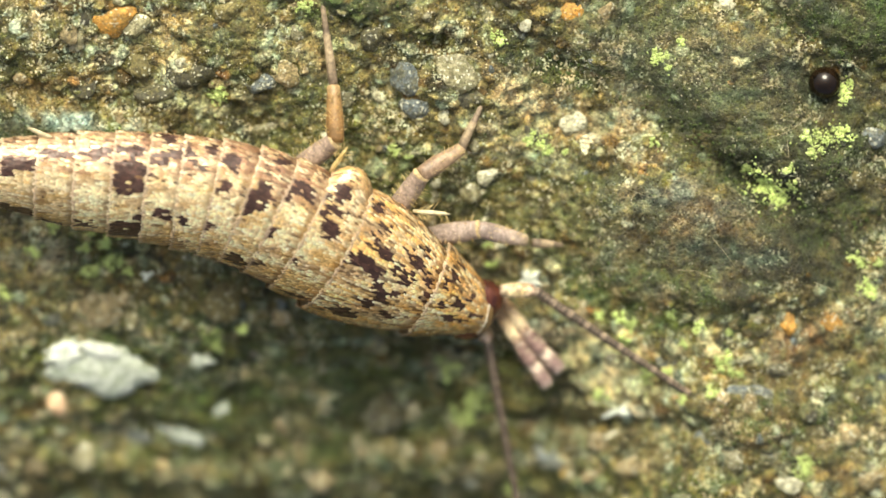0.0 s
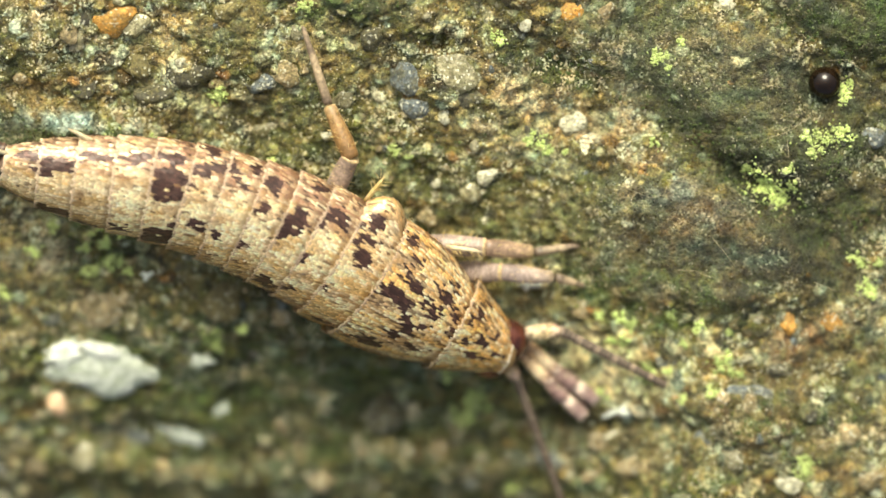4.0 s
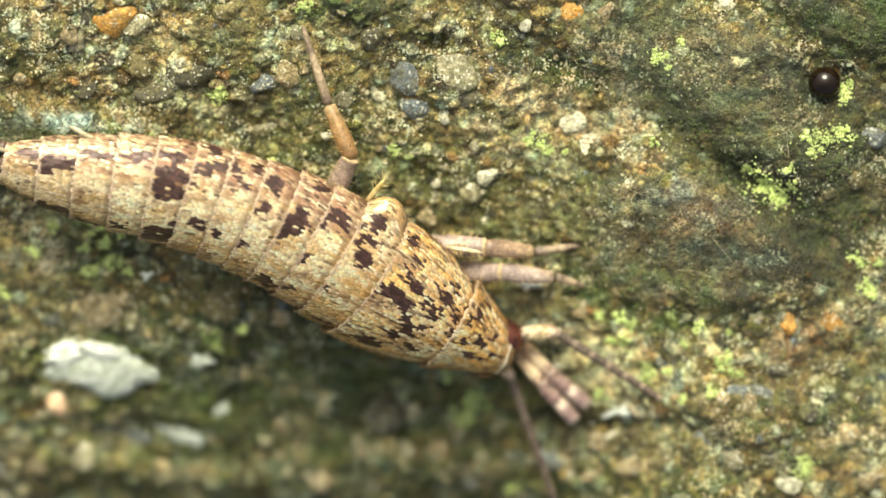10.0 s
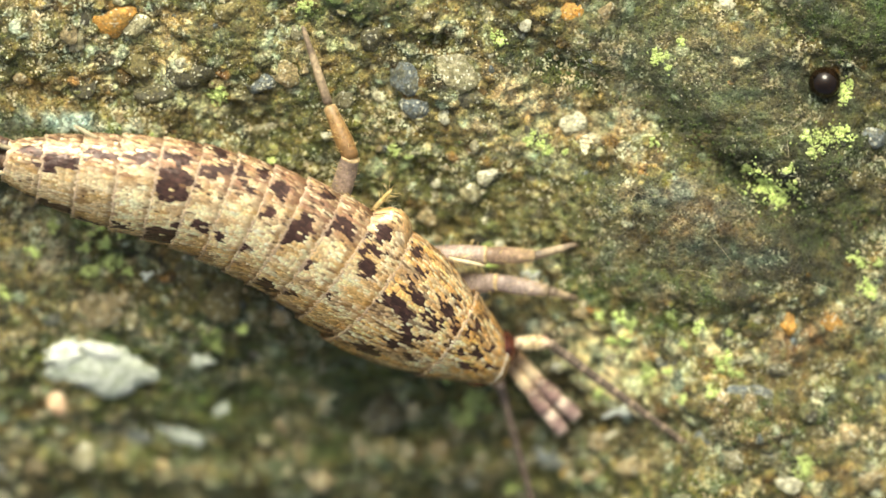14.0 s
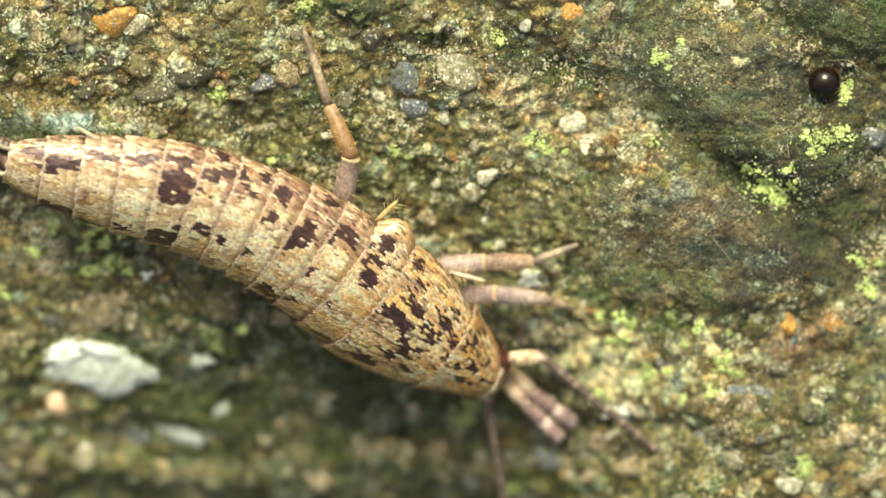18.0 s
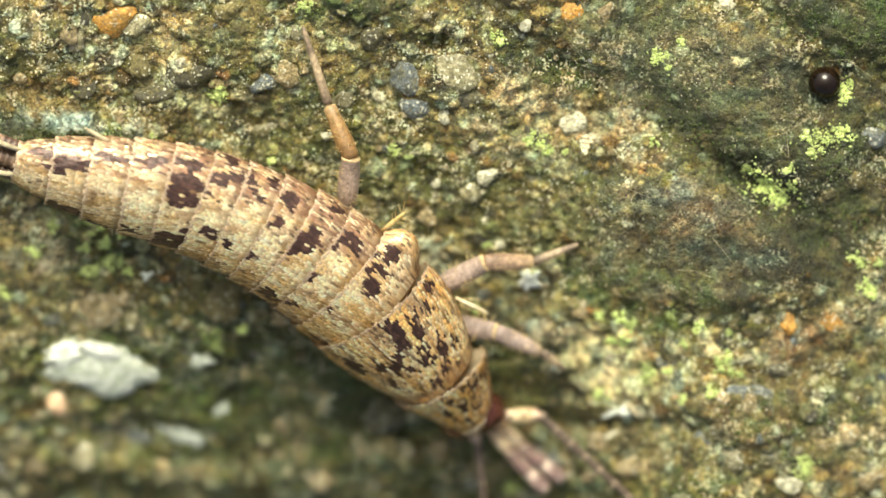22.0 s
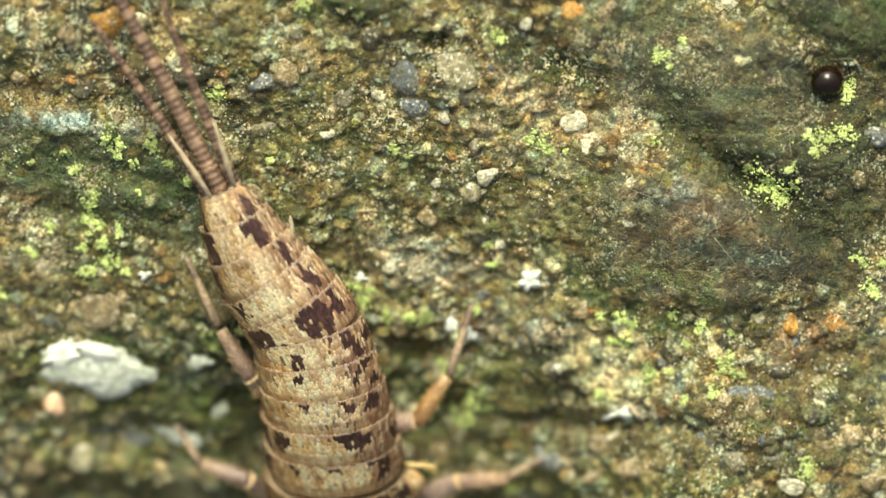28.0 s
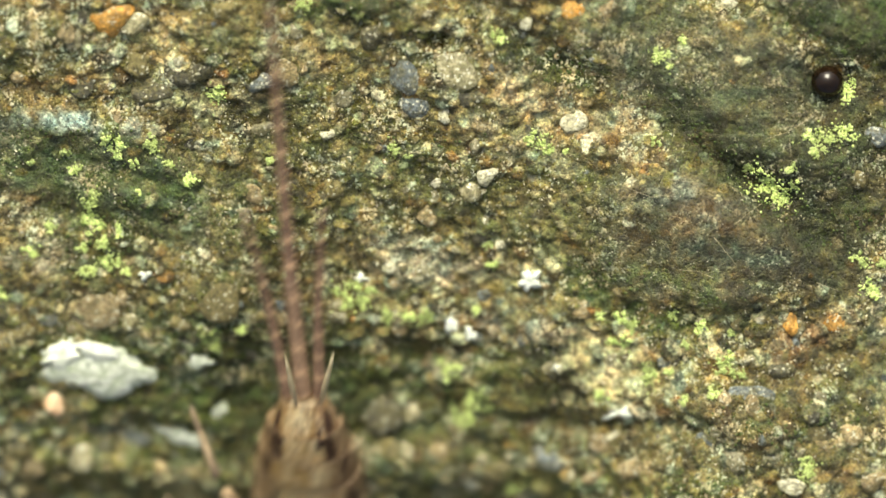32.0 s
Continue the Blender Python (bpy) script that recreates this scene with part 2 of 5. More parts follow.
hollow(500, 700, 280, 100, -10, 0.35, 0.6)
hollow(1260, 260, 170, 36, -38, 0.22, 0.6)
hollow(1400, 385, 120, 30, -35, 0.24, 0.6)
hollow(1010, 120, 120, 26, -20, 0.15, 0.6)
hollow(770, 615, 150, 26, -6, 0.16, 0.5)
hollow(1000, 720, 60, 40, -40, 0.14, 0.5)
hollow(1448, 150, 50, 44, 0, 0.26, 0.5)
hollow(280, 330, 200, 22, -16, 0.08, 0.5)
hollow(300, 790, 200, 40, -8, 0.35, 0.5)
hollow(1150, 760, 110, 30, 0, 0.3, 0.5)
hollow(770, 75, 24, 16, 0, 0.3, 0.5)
FILMS = []


def film(*row):
    """Thin green growth: centre, half sizes, turn, strength."""
    FILMS.append(row)


film(170, 300, 240, 60, -14, 0.45)
film(230, 720, 340, 130, 0, 0.5)
film(560, 640, 260, 70, -10, 0.4)
film(1250, 260, 160, 50, -38, 0.5)
film(1180, 540, 150, 70, -5, 0.6)
film(180, 400, 110, 80, -30, 0.6)
film(300, 350, 190, 60, -16, 0.4)
film(600, 15, 110, 30, 0, 0.6)
film(1000, 130, 140, 36, -15, 0.7)
# next three rows: growth that also paints in the shade below the animal
film(640, 770, 330, 110, 0, 0.45)
film(560, 660, 200, 60, -8, 0.5)
film(560, 800, 220, 90, 0, 0.5)
film(1500, 300, 80, 60, 0, 0.5)
film(1400, 760, 200, 70, 0, 0.45)
film(1500, 400, 90, 60, 0, 0.5)
film(870, 650, 110, 40, 0, 0.5)
film(1450, 60, 130, 40, -25, 0.6)
film(1360, 340, 90, 50, -35, 0.55)
film(300, 640, 240, 90, 0, 0.3)
film(720, 250, 150, 60, 0, 0.3)
film(1040, 500, 40, 70, 0, 0.6)
film(1150, 860, 260, 40, 0, 0.5)
film(180, 250, 90, 30, 0, 0.5)
film(1540, 40, 60, 60, 0, 0.6)
DAMP_SHADE = []


def damp_shade(*row):
    """Dark moss-brown film, also painted shade of ledges and hollows: centre, half sizes, turn, strength."""
    DAMP_SHADE.append(row)


damp_shade(470, 600, 120, 110, -30, 0.5)
damp_shade(600, 820, 260, 90, 0, 0.55)
damp_shade(420, 690, 130, 50, -10, 0.3)
damp_shade(1430, 380, 130, 50, -35, 0.7)
damp_shade(1470, 300, 90, 60, 0, 0.5)
damp_shade(1290, 270, 170, 40, -38, 0.65)
damp_shade(1030, 130, 120, 22, -18, 0.5)
# this row and the next paint shade below the ledge
damp_shade(830, 625, 120, 26, -8, 0.3)
damp_shade(1000, 700, 30, 60, -40, 0.35)
damp_shade(330, 400, 90, 30, -20, 0.35)
damp_shade(1500, 60, 110, 40, -20, 0.5)
damp_shade(1250, 540, 160, 22, 0, 0.2)
# four broad rows that darken the right of the rock
damp_shade(1470, 300, 150, 170, 0, 0.36)
damp_shade(1450, 420, 170, 380, 0, 0.3)
damp_shade(1290, 430, 180, 110, -10, 0.25)
damp_shade(1440, 770, 190, 110, 0, 0.3)
damp_shade(1130, 790, 120, 26, 0, 0.6)
# shade of the bead's hollow, painted round it
damp_shade(1450, 146, 62, 52, 0, 0.85)
damp_shade(200, 350, 180, 60, -15, 0.2)
damp_shade(200, 500, 190, 60, 0, 0.25)
damp_shade(1540, 200, 60, 120, 0, 0.4)
damp_shade(170, 330, 130, 26, -12, 0.2)
damp_shade(60, 60, 120, 70, 0, 0.35)
damp_shade(700, 390, 120, 60, 0, 0.3)
damp_shade(1190, 190, 110, 36, -43, 0.55)
damp_shade(1300, 300, 110, 40, -43, 0.6)
damp_shade(1080, 85, 90, 24, -25, 0.5)
damp_shade(940, 125, 90, 20, -8, 0.5)
damp_shade(1370, 85, 70, 26, -35, 0.5)
damp_shade(660, 735, 75, 42, -4, 0.6)
# shade along the slanting ledge, painted in
damp_shade(960, 655, 70, 18, -50, 0.6)
STAINS = []


def stain(*row):
    """A mineral crust: centre, half sizes, turn, colour, strength."""
    STAINS.append(row)


stain(930, 170, 110, 40, -25, (0.55, 0.42, 0.22), 0.6)
stain(320, 70, 90, 40, -10, (0.5, 0.38, 0.16), 0.6)
stain(90, 180, 100, 40, 10, (0.42, 0.28, 0.14), 0.45)
stain(1110, 240, 90, 50, -20, (0.42, 0.32, 0.2), 0.5)
stain(1060, 640, 60, 50, -30, (0.66, 0.6, 0.3), 0.7)
stain(1440, 580, 100, 50, 20, (0.36, 0.21, 0.1), 0.4)
stain(1450, 690, 160, 60, 10, (0.24, 0.15, 0.065), 0.6)
stain(1500, 820, 120, 60, 0, (0.24, 0.18, 0.085), 0.6)
stain(60, 380, 70, 40, -10, (0.45, 0.33, 0.2), 0.5)
stain(50, 430, 60, 30, 0, (0.5, 0.42, 0.25), 0.4)
stain(740, 490, 80, 24, -5, (0.5, 0.46, 0.36), 0.5)
stain(1100, 660, 80, 40, 0, (0.5, 0.48, 0.22), 0.4)
stain(130, 222, 120, 20, -5, (0.46, 0.54, 0.5), 0.8)
stain(1545, 560, 40, 70, 0, (0.36, 0.38, 0.34), 0.5)
stain(560, 120, 40, 30, 0, (0.45, 0.25, 0.1), 0.5)
stain(1420, 200, 40, 90, 30, (0.3, 0.28, 0.2), 0.4)
stain(1215, 400, 130, 40, 10, (0.17, 0.105, 0.045), 0.6)
stain(1290, 450, 110, 26, -8, (0.1, 0.125, 0.09), 0.6)
stain(1190, 480, 120, 22, 0, (0.15, 0.08, 0.03), 0.5)
stain(1240, 350, 100, 34, -10, (0.27, 0.25, 0.2), 0.6)
stain(1280, 130, 150, 26, -24, (0.13, 0.1, 0.06), 0.5)
stain(1340, 190, 110, 24, -30, (0.12, 0.14, 0.1), 0.5)
stain(1075, 640, 75, 50, -20, (0.88, 0.8, 0.46), 0.85)
stain(1130, 700, 50, 24, 0, (0.8, 0.74, 0.44), 0.6)
stain(1470, 620, 120, 40, 10, (0.3, 0.17, 0.08), 0.45)
stain(900, 250, 130, 30, -20, (0.6, 0.54, 0.36), 0.5)
stain(760, 460, 130, 30, -10, (0.5, 0.46, 0.34), 0.5)
stain(480, 60, 120, 30, 0, (0.55, 0.46, 0.24), 0.45)
stain(1060, 330, 90, 26, -20, (0.5, 0.44, 0.28), 0.5)
stain(420, 190, 120, 26, -10, (0.52, 0.46, 0.28), 0.4)
stain(940, 580, 90, 24, -5, (0.26, 0.24, 0.22), 0.5)
stain(1250, 800, 260, 60, 0, (0.3, 0.22, 0.11), 0.35)
stain(330, 165, 60, 24, -15, (0.66, 0.52, 0.3), 0.6)
stain(300, 90, 60, 26, -60, (0.66, 0.52, 0.26), 0.6)
stain(915, 165, 60, 18, -45, (0.82, 0.66, 0.4), 0.75)
stain(1100, 175, 30, 30, -30, (0.7, 0.56, 0.36), 0.5)
stain(30, 370, 60, 26, -10, (0.6, 0.45, 0.32), 0.6)
stain(60, 460, 70, 22, -8, (0.62, 0.55, 0.42), 0.5)
stain(780, 480, 110, 26, -5, (0.6, 0.52, 0.38), 0.55)
stain(1480, 570, 34, 20, 30, (0.6, 0.34, 0.16), 0.4)
stain(1400, 585, 34, 36, 0, (0.62, 0.38, 0.2), 0.4)
stain(600, 690, 30, 40, 0, (0.3, 0.26, 0.18), 0.5)
stain(760, 655, 70, 20, 0, (0.36, 0.34, 0.3), 0.5)
stain(560, 120, 40, 26, -30, (0.7, 0.5, 0.3), 0.5)
SAND = ((0.33, 0.26, 0.10), (0.60, 0.54, 0.32), (0.17, 0.15, 0.07), (0.036, 0.033, 0.016), (0.105, 0.095, 0.022), (0.17, 0.10, 0.028),
        (0.40, 0.20, 0.065), (0.17, 0.20, 0.15), (0.36, 0.38, 0.25), (0.80, 0.78, 0.60))
ODDS = (0.15, 0.11, 0.14, 0.16, 0.18, 0.09, 0.015, 0.05, 0.085, 0.02)


def graded_axis(half, step, far):
    inner = list(np.arange(-half, half + step / 2, step))
    outer, d = [], step
    while not outer or outer[-1] < far:
        d *= 1.35
        outer.append((outer[-1] if outer else half) + d)
    return np.array([-c for c in reversed(outer)] + inner + outer)


STEP = 0.026
XS, YS = graded_axis(8.6, STEP, 30000.0), graded_axis(5.2, STEP, 30000.0)
X0, Y0 = int(np.searchsorted(XS, -8.6 - 1e-6)), int(np.searchsorted(YS, -5.2 - 1e-6))


def rock_surface():
    rng = np.random.RandomState(7)
    x, y = np.meshgrid(XS, YS)
    z = base_height(x, y)
    z = z - 0.28 * smooth(0.8, 2.8, -y) * (1 - 0.75 * smooth(0.5, 5.0, x))
    near = 1 - smooth(12, 60, np.hypot(x, y))
    z = z + near * (0.5 * fractal(x, y, 3.0, 11, 4) + 0.16 * fractal(x + 0.5 * y, y * 1.6, 0.8, 21, 4))
    tint = np.zeros(x.shape + (3,))
    sandy = (near * smooth(-0.3, 0.3, fractal(x, y, 0.5, 31, 3)) + (1 - near) * smooth(-0.5, 0.5, fractal(x, y, 250.0, 31, 3)))[..., None]
    tint[:] = np.array((0.10, 0.082, 0.024)) * (1 - sandy) + np.array((0.33, 0.28, 0.125)) * sandy
    slab_cover = np.zeros(x.shape)
    for n, (u, v, ru, rv, turn, rise, edge, colour, even) in enumerate(SLABS):
        at = window(u, v, ru, rv)
        m = lump(x[at], y[at], u, v, ru, rv, turn, edge, 100 + 5 * n)
        z[at] += rise * m
        k = (m * even * (0.8 + 0.6 * fractal(x[at], y[at], 0.35, 300 + n, 3)))[..., None].clip(0, 1)
        tint[at] = tint[at] * (1 - k) + np.array(colour) * k
        slab_cover[at] = np.maximum(slab_cover[at], m * even)
    for n, (u, v, ru, rv, turn, depth, edge) in enumerate(HOLLOWS):
        at = window(u, v, ru, rv)
        z[at] -= depth * lump(x[at], y[at], u, v, ru, rv, turn, edge, 200 + 5 * n)
    # sand grains set into the surface, one cap each
    h, w = z.shape
    grain_z, grain_tint, covered = z.copy(), tint.copy(), np.zeros(z.shape)
    for _ in range(9000):
        cx, cy = rng.uniform(-8.5, 8.5), rng.uniform(-5.1, 5.1)
        i, j = Y0 + int((cy + 5.2) / STEP), X0 + int((cx + 8.6) / STEP)
        if rng.rand() < slab_cover[i, j] * 1.05:
            continue
        low = cy < -1.2
        r = rng.uniform(0.05, 0.11) if rng.rand() < 0.62 else rng.uniform(0.1, 0.26 if low else 0.2)
        c = np.array(SAND[rng.choice(len(SAND), p=ODDS)]) * rng.uniform(0.75, 1.25)
        k = int(r * 1.3 / STEP) + 1
        ii, jj = slice(max(i - k, 0), min(i + k + 1, h)), slice(max(j - k, 0), min(j + k + 1, w))
        dx, dy = x[ii, jj] - cx, y[ii, jj] - cy
        a, e = rng.uniform(0, math.pi), rng.uniform(0.65, 1.0)
        p, q = dx * math.cos(a) + dy * math.sin(a), (-dx * math.sin(a) + dy * math.cos(a)) / e
        d = (np.abs(p) ** 2.6 + np.abs(q) ** 2.6) ** (1 / 2.6) / r
        cap = z[i, j] + r * (rng.uniform(0.08, 0.32) * np.sqrt(np.clip(1 - d * d, 0, 1)) - 0.12) + rng.uniform(-0.25, 0.25) * p
        win = (d < 1) & (cap > grain_z[ii, jj])
        grain_z[ii, jj] = np.where(win, cap, grain_z[ii, jj])
        grain_tint[ii, jj][win] = c * 0.8 + grain_tint[ii, jj][win] * 0.2
        covered[ii, jj][win] = 1
    z, tint = grain_z, grain_tint
    for n, (u, v, ru, rv, turn, colour, k) in enumerate(STAINS):
        at = window(u, v, ru, rv)
        m = lump(x[at], y[at], u, v, ru, rv, turn, 0.5, 400 + 5 * n) * k
        m = (m * smooth(-0.25, 0.2, fractal(x[at], y[at], 0.22, 500 + n, 3)))[..., None]
        tint[at] = tint[at] * (1 - m) + np.array(colour) * m
    m = (0.5 * near * smooth(-0.25, 0.45, fractal(x, y, 1.6, 860, 5)))[..., None]
    tint = tint * (1 - m) + np.array((0.11, 0.115, 0.03)) * m
    for n, (u, v, ru, rv, turn, k) in enumerate(FILMS):
        at = window(u, v, ru, rv)
        m = lump(x[at], y[at], u, v, ru, rv, turn, 0.6, 600 + 5 * n) * k
        m = (m * smooth(-0.3, 0.25, fractal(x[at], y[at], 0.3, 700 + n, 4)))[..., None]
        tint[at] = tint[at] * (1 - m) + np.array((0.058, 0.095, 0.015)) * m
    # moss-brown film and painted shade both go into the tint
    for n, (u, v, ru, rv, turn, k) in enumerate(DAMP_SHADE):
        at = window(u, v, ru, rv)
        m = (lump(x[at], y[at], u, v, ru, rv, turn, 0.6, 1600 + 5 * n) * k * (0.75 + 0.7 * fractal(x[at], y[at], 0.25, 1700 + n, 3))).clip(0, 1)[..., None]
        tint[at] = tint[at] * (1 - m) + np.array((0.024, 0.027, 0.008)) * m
    rough = near * (1 - 0.35 * slab_cover)
    z = z + rough * (0.07 * fractal(x, y, 0.16, 41, 3) + 0.03 * value_noise(x, y, 0.06, 45))
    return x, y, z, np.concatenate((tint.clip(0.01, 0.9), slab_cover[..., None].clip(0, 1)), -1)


GX, GY, GZ, GT = rock_surface()


def top(x, y):
    """The rock's height at x, y, in millimetres."""
    i, j = int(np.clip(np.searchsorted(YS, y), 0, len(YS) - 1)), int(np.clip(np.searchsorted(XS, x), 0, len(XS) - 1))
    return float(GZ[i, j])


def seat(u, v):
    """The point of the rock that shows at plan(u, v)."""
    z = 0.0
    for _ in range(3):
        x, y, _z = plan(u, v, z)
        z = top(x, y)
    return x, y, z


def make_rock():
    h, w = GZ.shape
    me = bpy.data.meshes.new("rock")
    me.vertices.add(h * w)
    me.vertices.foreach_set("co", (np.stack((GX, GY, GZ), -1) * MM).astype(np.float32).ravel())
    k = np.arange(h * w).reshape(h, w)
    quads = np.stack((k[:-1, :-1], k[:-1, 1:], k[1:, 1:], k[1:, :-1]), -1).reshape(-1, 4)
    me.loops.add(quads.size)
    me.loops.foreach_set("vertex_index", quads.ravel().astype(np.int32))
    me.polygons.add(len(quads))
    me.polygons.foreach_set("loop_start", np.arange(0, quads.size, 4, dtype=np.int32))
    me.polygons.foreach_set("use_smooth", np.ones(len(quads), dtype=bool))
    me.update(calc_edges=True)
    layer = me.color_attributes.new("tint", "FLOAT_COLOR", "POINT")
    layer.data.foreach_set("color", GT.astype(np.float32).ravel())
    me.materials.append(ROCK)
    return tagged(new("ground", me), "weathered gritty sandstone rock with green algal film", "rock", kind="structure")


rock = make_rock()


# ---- single grains, lichens, algae and other small things on the rock ----
def stone_mesh(name, seed):
    rng = np.random.RandomState(seed)
    bm = bmesh.new()
    bmesh.ops.create_icosphere(bm, subdivisions=3, radius=1.0)
    cuts = [(Vector(rng.normal(size=3)).normalized(), rng.uniform(0.5, 0.85)) for _ in range(9)]
    for v in bm.verts:
        for n, d in cuts:
            over = v.co.dot(n) - d
            if over > 0:
                v.co -= n * over * 0.9
        v.co *= 1 + 0.07 * noise.fractal(v.co * 2.2 + Vector((seed, 0, 0)), 0.8, 2.0, 3)
    for v in bm.verts:
        v.co *= 0.2 * MM
    me = bpy.data.meshes.new(name)
    bm.to_mesh(me)
    bm.free()
    return me


STONES = {}


def grain(u, v, ru, rv, turn, mat, rise=0.35, label=""):
    """One mineral grain set into the rock at plan(u, v)."""
    pick = random.randrange(5)
    key = (mat.name, pick)
    if key not in STONES:
        STONES[key] = stone_mesh("sand_grain", 50 + pick)
        STONES[key].materials.append(mat)
        STONES[key].polygons.foreach_set("use_smooth", [True] * len(STONES[key].polygons))
    ob = new("sand_grain", STONES[key])
    x, y, z = seat(u, v)
    low = min(ru, rv) / 100
    ob.parent = rock
    ob.matrix_basis = pose(x * MM, y * MM, (z + low * (rise - 0.60)) * MM, random.uniform(8, 30), random.uniform(-12, 12), 0) @ pose(0, 0, 0, 0, 0, turn) @ Matrix.Diagonal((ru / 20, rv / 20, low * 3.0, 1))
    if label:
        ob["label"] = label
    return ob


def named_grains():
    q, t, o, d, b, r, s, p = QUARTZ, TAN_STONE, OLIVE_STONE, DARK_STONE, BLUE_STONE, ORANGE_STONE, SMOKY_STONE, PEACH_STONE
    grain(200, 34, 52, 36, 0, r, 0.5)
    grain(242, 48, 30, 24, 30, s, 0.5)
    grain(335, 132, 50, 36, 5, d)
    grain(150, 155, 30, 22, -10, d)
    grain(716, 138, 38, 36, 8, b, 0.48)
    grain(730, 192, 34, 22, 0, b)
    grain(818, 128, 54, 36, -35, s)
    grain(1014, 222, 28, 27, 0, q, 0.52)
    grain(860, 312, 25, 20, -5, q, 0.5)
    grain(773, 325, 11, 10, 0, q)
    grain(767, 347, 13, 20, 35, s)
    grain(827, 340, 27, 22, -20, s)
    grain(470, 228, 36, 17, 5, s)
    grain(785, 207, 18, 16, 0, q)
    grain(580, 240, 15, 14, 0, q)
    grain(243, 118, 32, 24, 10, o)
    grain(180, 547, 62, 36, 8, t, 0.5)
    grain(685, 474, 18, 15, 10, q)
    grain(714, 478, 11, 11, 0, d)
    grain(698, 498, 18, 16, 0, t)
    grain(735, 530, 20, 16, 20, s)
    grain(1297, 815, 32, 27, 0, s)
    grain(1500, 770, 26, 22, 0, t)
    grain(1278, 8, 34, 16, 0, q)
    grain(132, 70, 26, 22, 20, s)
    grain(770, 345, 15, 17, 0, s)
    grain(460, 150, 30, 22, 0, b)
    grain(610, 175, 24, 18, 10, s)
    grain(90, 95, 22, 18, 0, o)
    grain(520, 60, 22, 16, 0, s)
    grain(1003, 20, 32, 22, 0, r)
    grain(931, 45, 14, 13, 0, q)
    grain(1072, 22, 20, 24, 0, t)
    grain(850, 420, 22, 24, 0, d)
    grain(858, 520, 20, 16, 0, b)
    grain(397, 535, 46, 38, 10, o)
    grain(318, 565, 34, 24, 0, o)
    grain(150, 808, 34, 28, 0, s)
    grain(100, 714, 26, 24, 0, p, 0.55)
    grain(92, 560, 24, 18, 0, b)
    grain(768, 802, 26, 20, 30, t)
    grain(690, 795, 30, 24, 0, o)
    grain(665, 735, 52, 40, -4, d)
    grain(120, 60, 24, 22, 0, t)
    grain(135, 78, 20, 18, 0, t)
    grain(505, 130, 36, 28, 0, t)
    grain(660, 65, 34, 28, 0, d)
    grain(1060, 785, 30, 20, 10, t)
    grain(885, 435, 12, 14, 0, q)
    grain(830, 175, 42, 18, -10, d)
    grain(1050, 840, 36, 14, 20, t)
    grain(1330, 720, 20, 30, 35, t)
    grain(1440, 770, 30, 20, 0, o)
    grain(450, 345, 24, 20, 0, t)
    grain(430, 385, 26, 18, 0, s)
    grain(585, 335, 26, 22, 0, o)
    grain(755, 382, 26, 22, 0, t)
    grain(30, 790, 34, 26, 0, o)
    grain(40, 590, 30, 24, 0, o)
    grain(230, 770, 60, 14, -20, b)
    grain(60, 820, 34, 26, 0, t)
    grain(1380, 655, 28, 20, 0, d)
    grain(1540, 850, 30, 22, 0, t)
    grain(1180, 815, 34, 22, 20, o)
    grain(970, 810, 40, 24, -10, b)
    grain(880, 830, 36, 24, 0, o)
    grain(560, 850, 34, 26, 0, t)
    grain(1400, 860, 30, 16, -20, q)
    grain(1510, 320, 22, 20, 0, o)
    grain(1545, 245, 26, 20, 0, b)
    grain(1395, 572, 20, 24, 0, r)
    grain(1475, 570, 26, 18, 10, r)
    grain(30, 135, 20, 16, 0, t)
    grain(62, 35, 22, 18, 0, t)
    grain(320, 110, 16, 12, 0, q)
    grain(990, 652, 12, 10, 0, q, 0.5)
    grain(668, 600, 14, 18, 10, s)
    grain(745, 480, 24, 16, 0, s)
    grain(1120, 830, 34, 24, 10, t)
    grain(640, 805, 16, 18, 0, t)
    grain(720, 800, 14, 24, 20, s)
    grain(340, 255, 16, 14, 0, d)
    grain(150, 30, 14, 16, 0, d)
    grain(60, 30, 22, 20, 0, s)
    grain(400, 20, 34, 20, 0, o)
    grain(270, 170, 40, 24, 0, d)
    grain(840, 262, 10, 16, 10, s)
    grain(1470, 750, 12, 10, 0, d)
    grain(1325, 700, 50, 22, -8, b)
    kinds = (s, t, t, o, o, d, b, s, s)
    rng = random.Random(5)
    made = 0
    while made < 230:
        u, v = rng.uniform(0, 1568), rng.uniform(0, 882)
        if (1050 < u and v < 560) or (u < 330 and 210 < v < 400):
            continue
        big = rng.uniform(5, 12) if v < 520 else rng.uniform(9, 24)
        grain(u, v, big, big * rng.uniform(0.65, 1), rng.uniform(0, 180), rng.choice(kinds), 0.27)
        made += 1


named_grains()


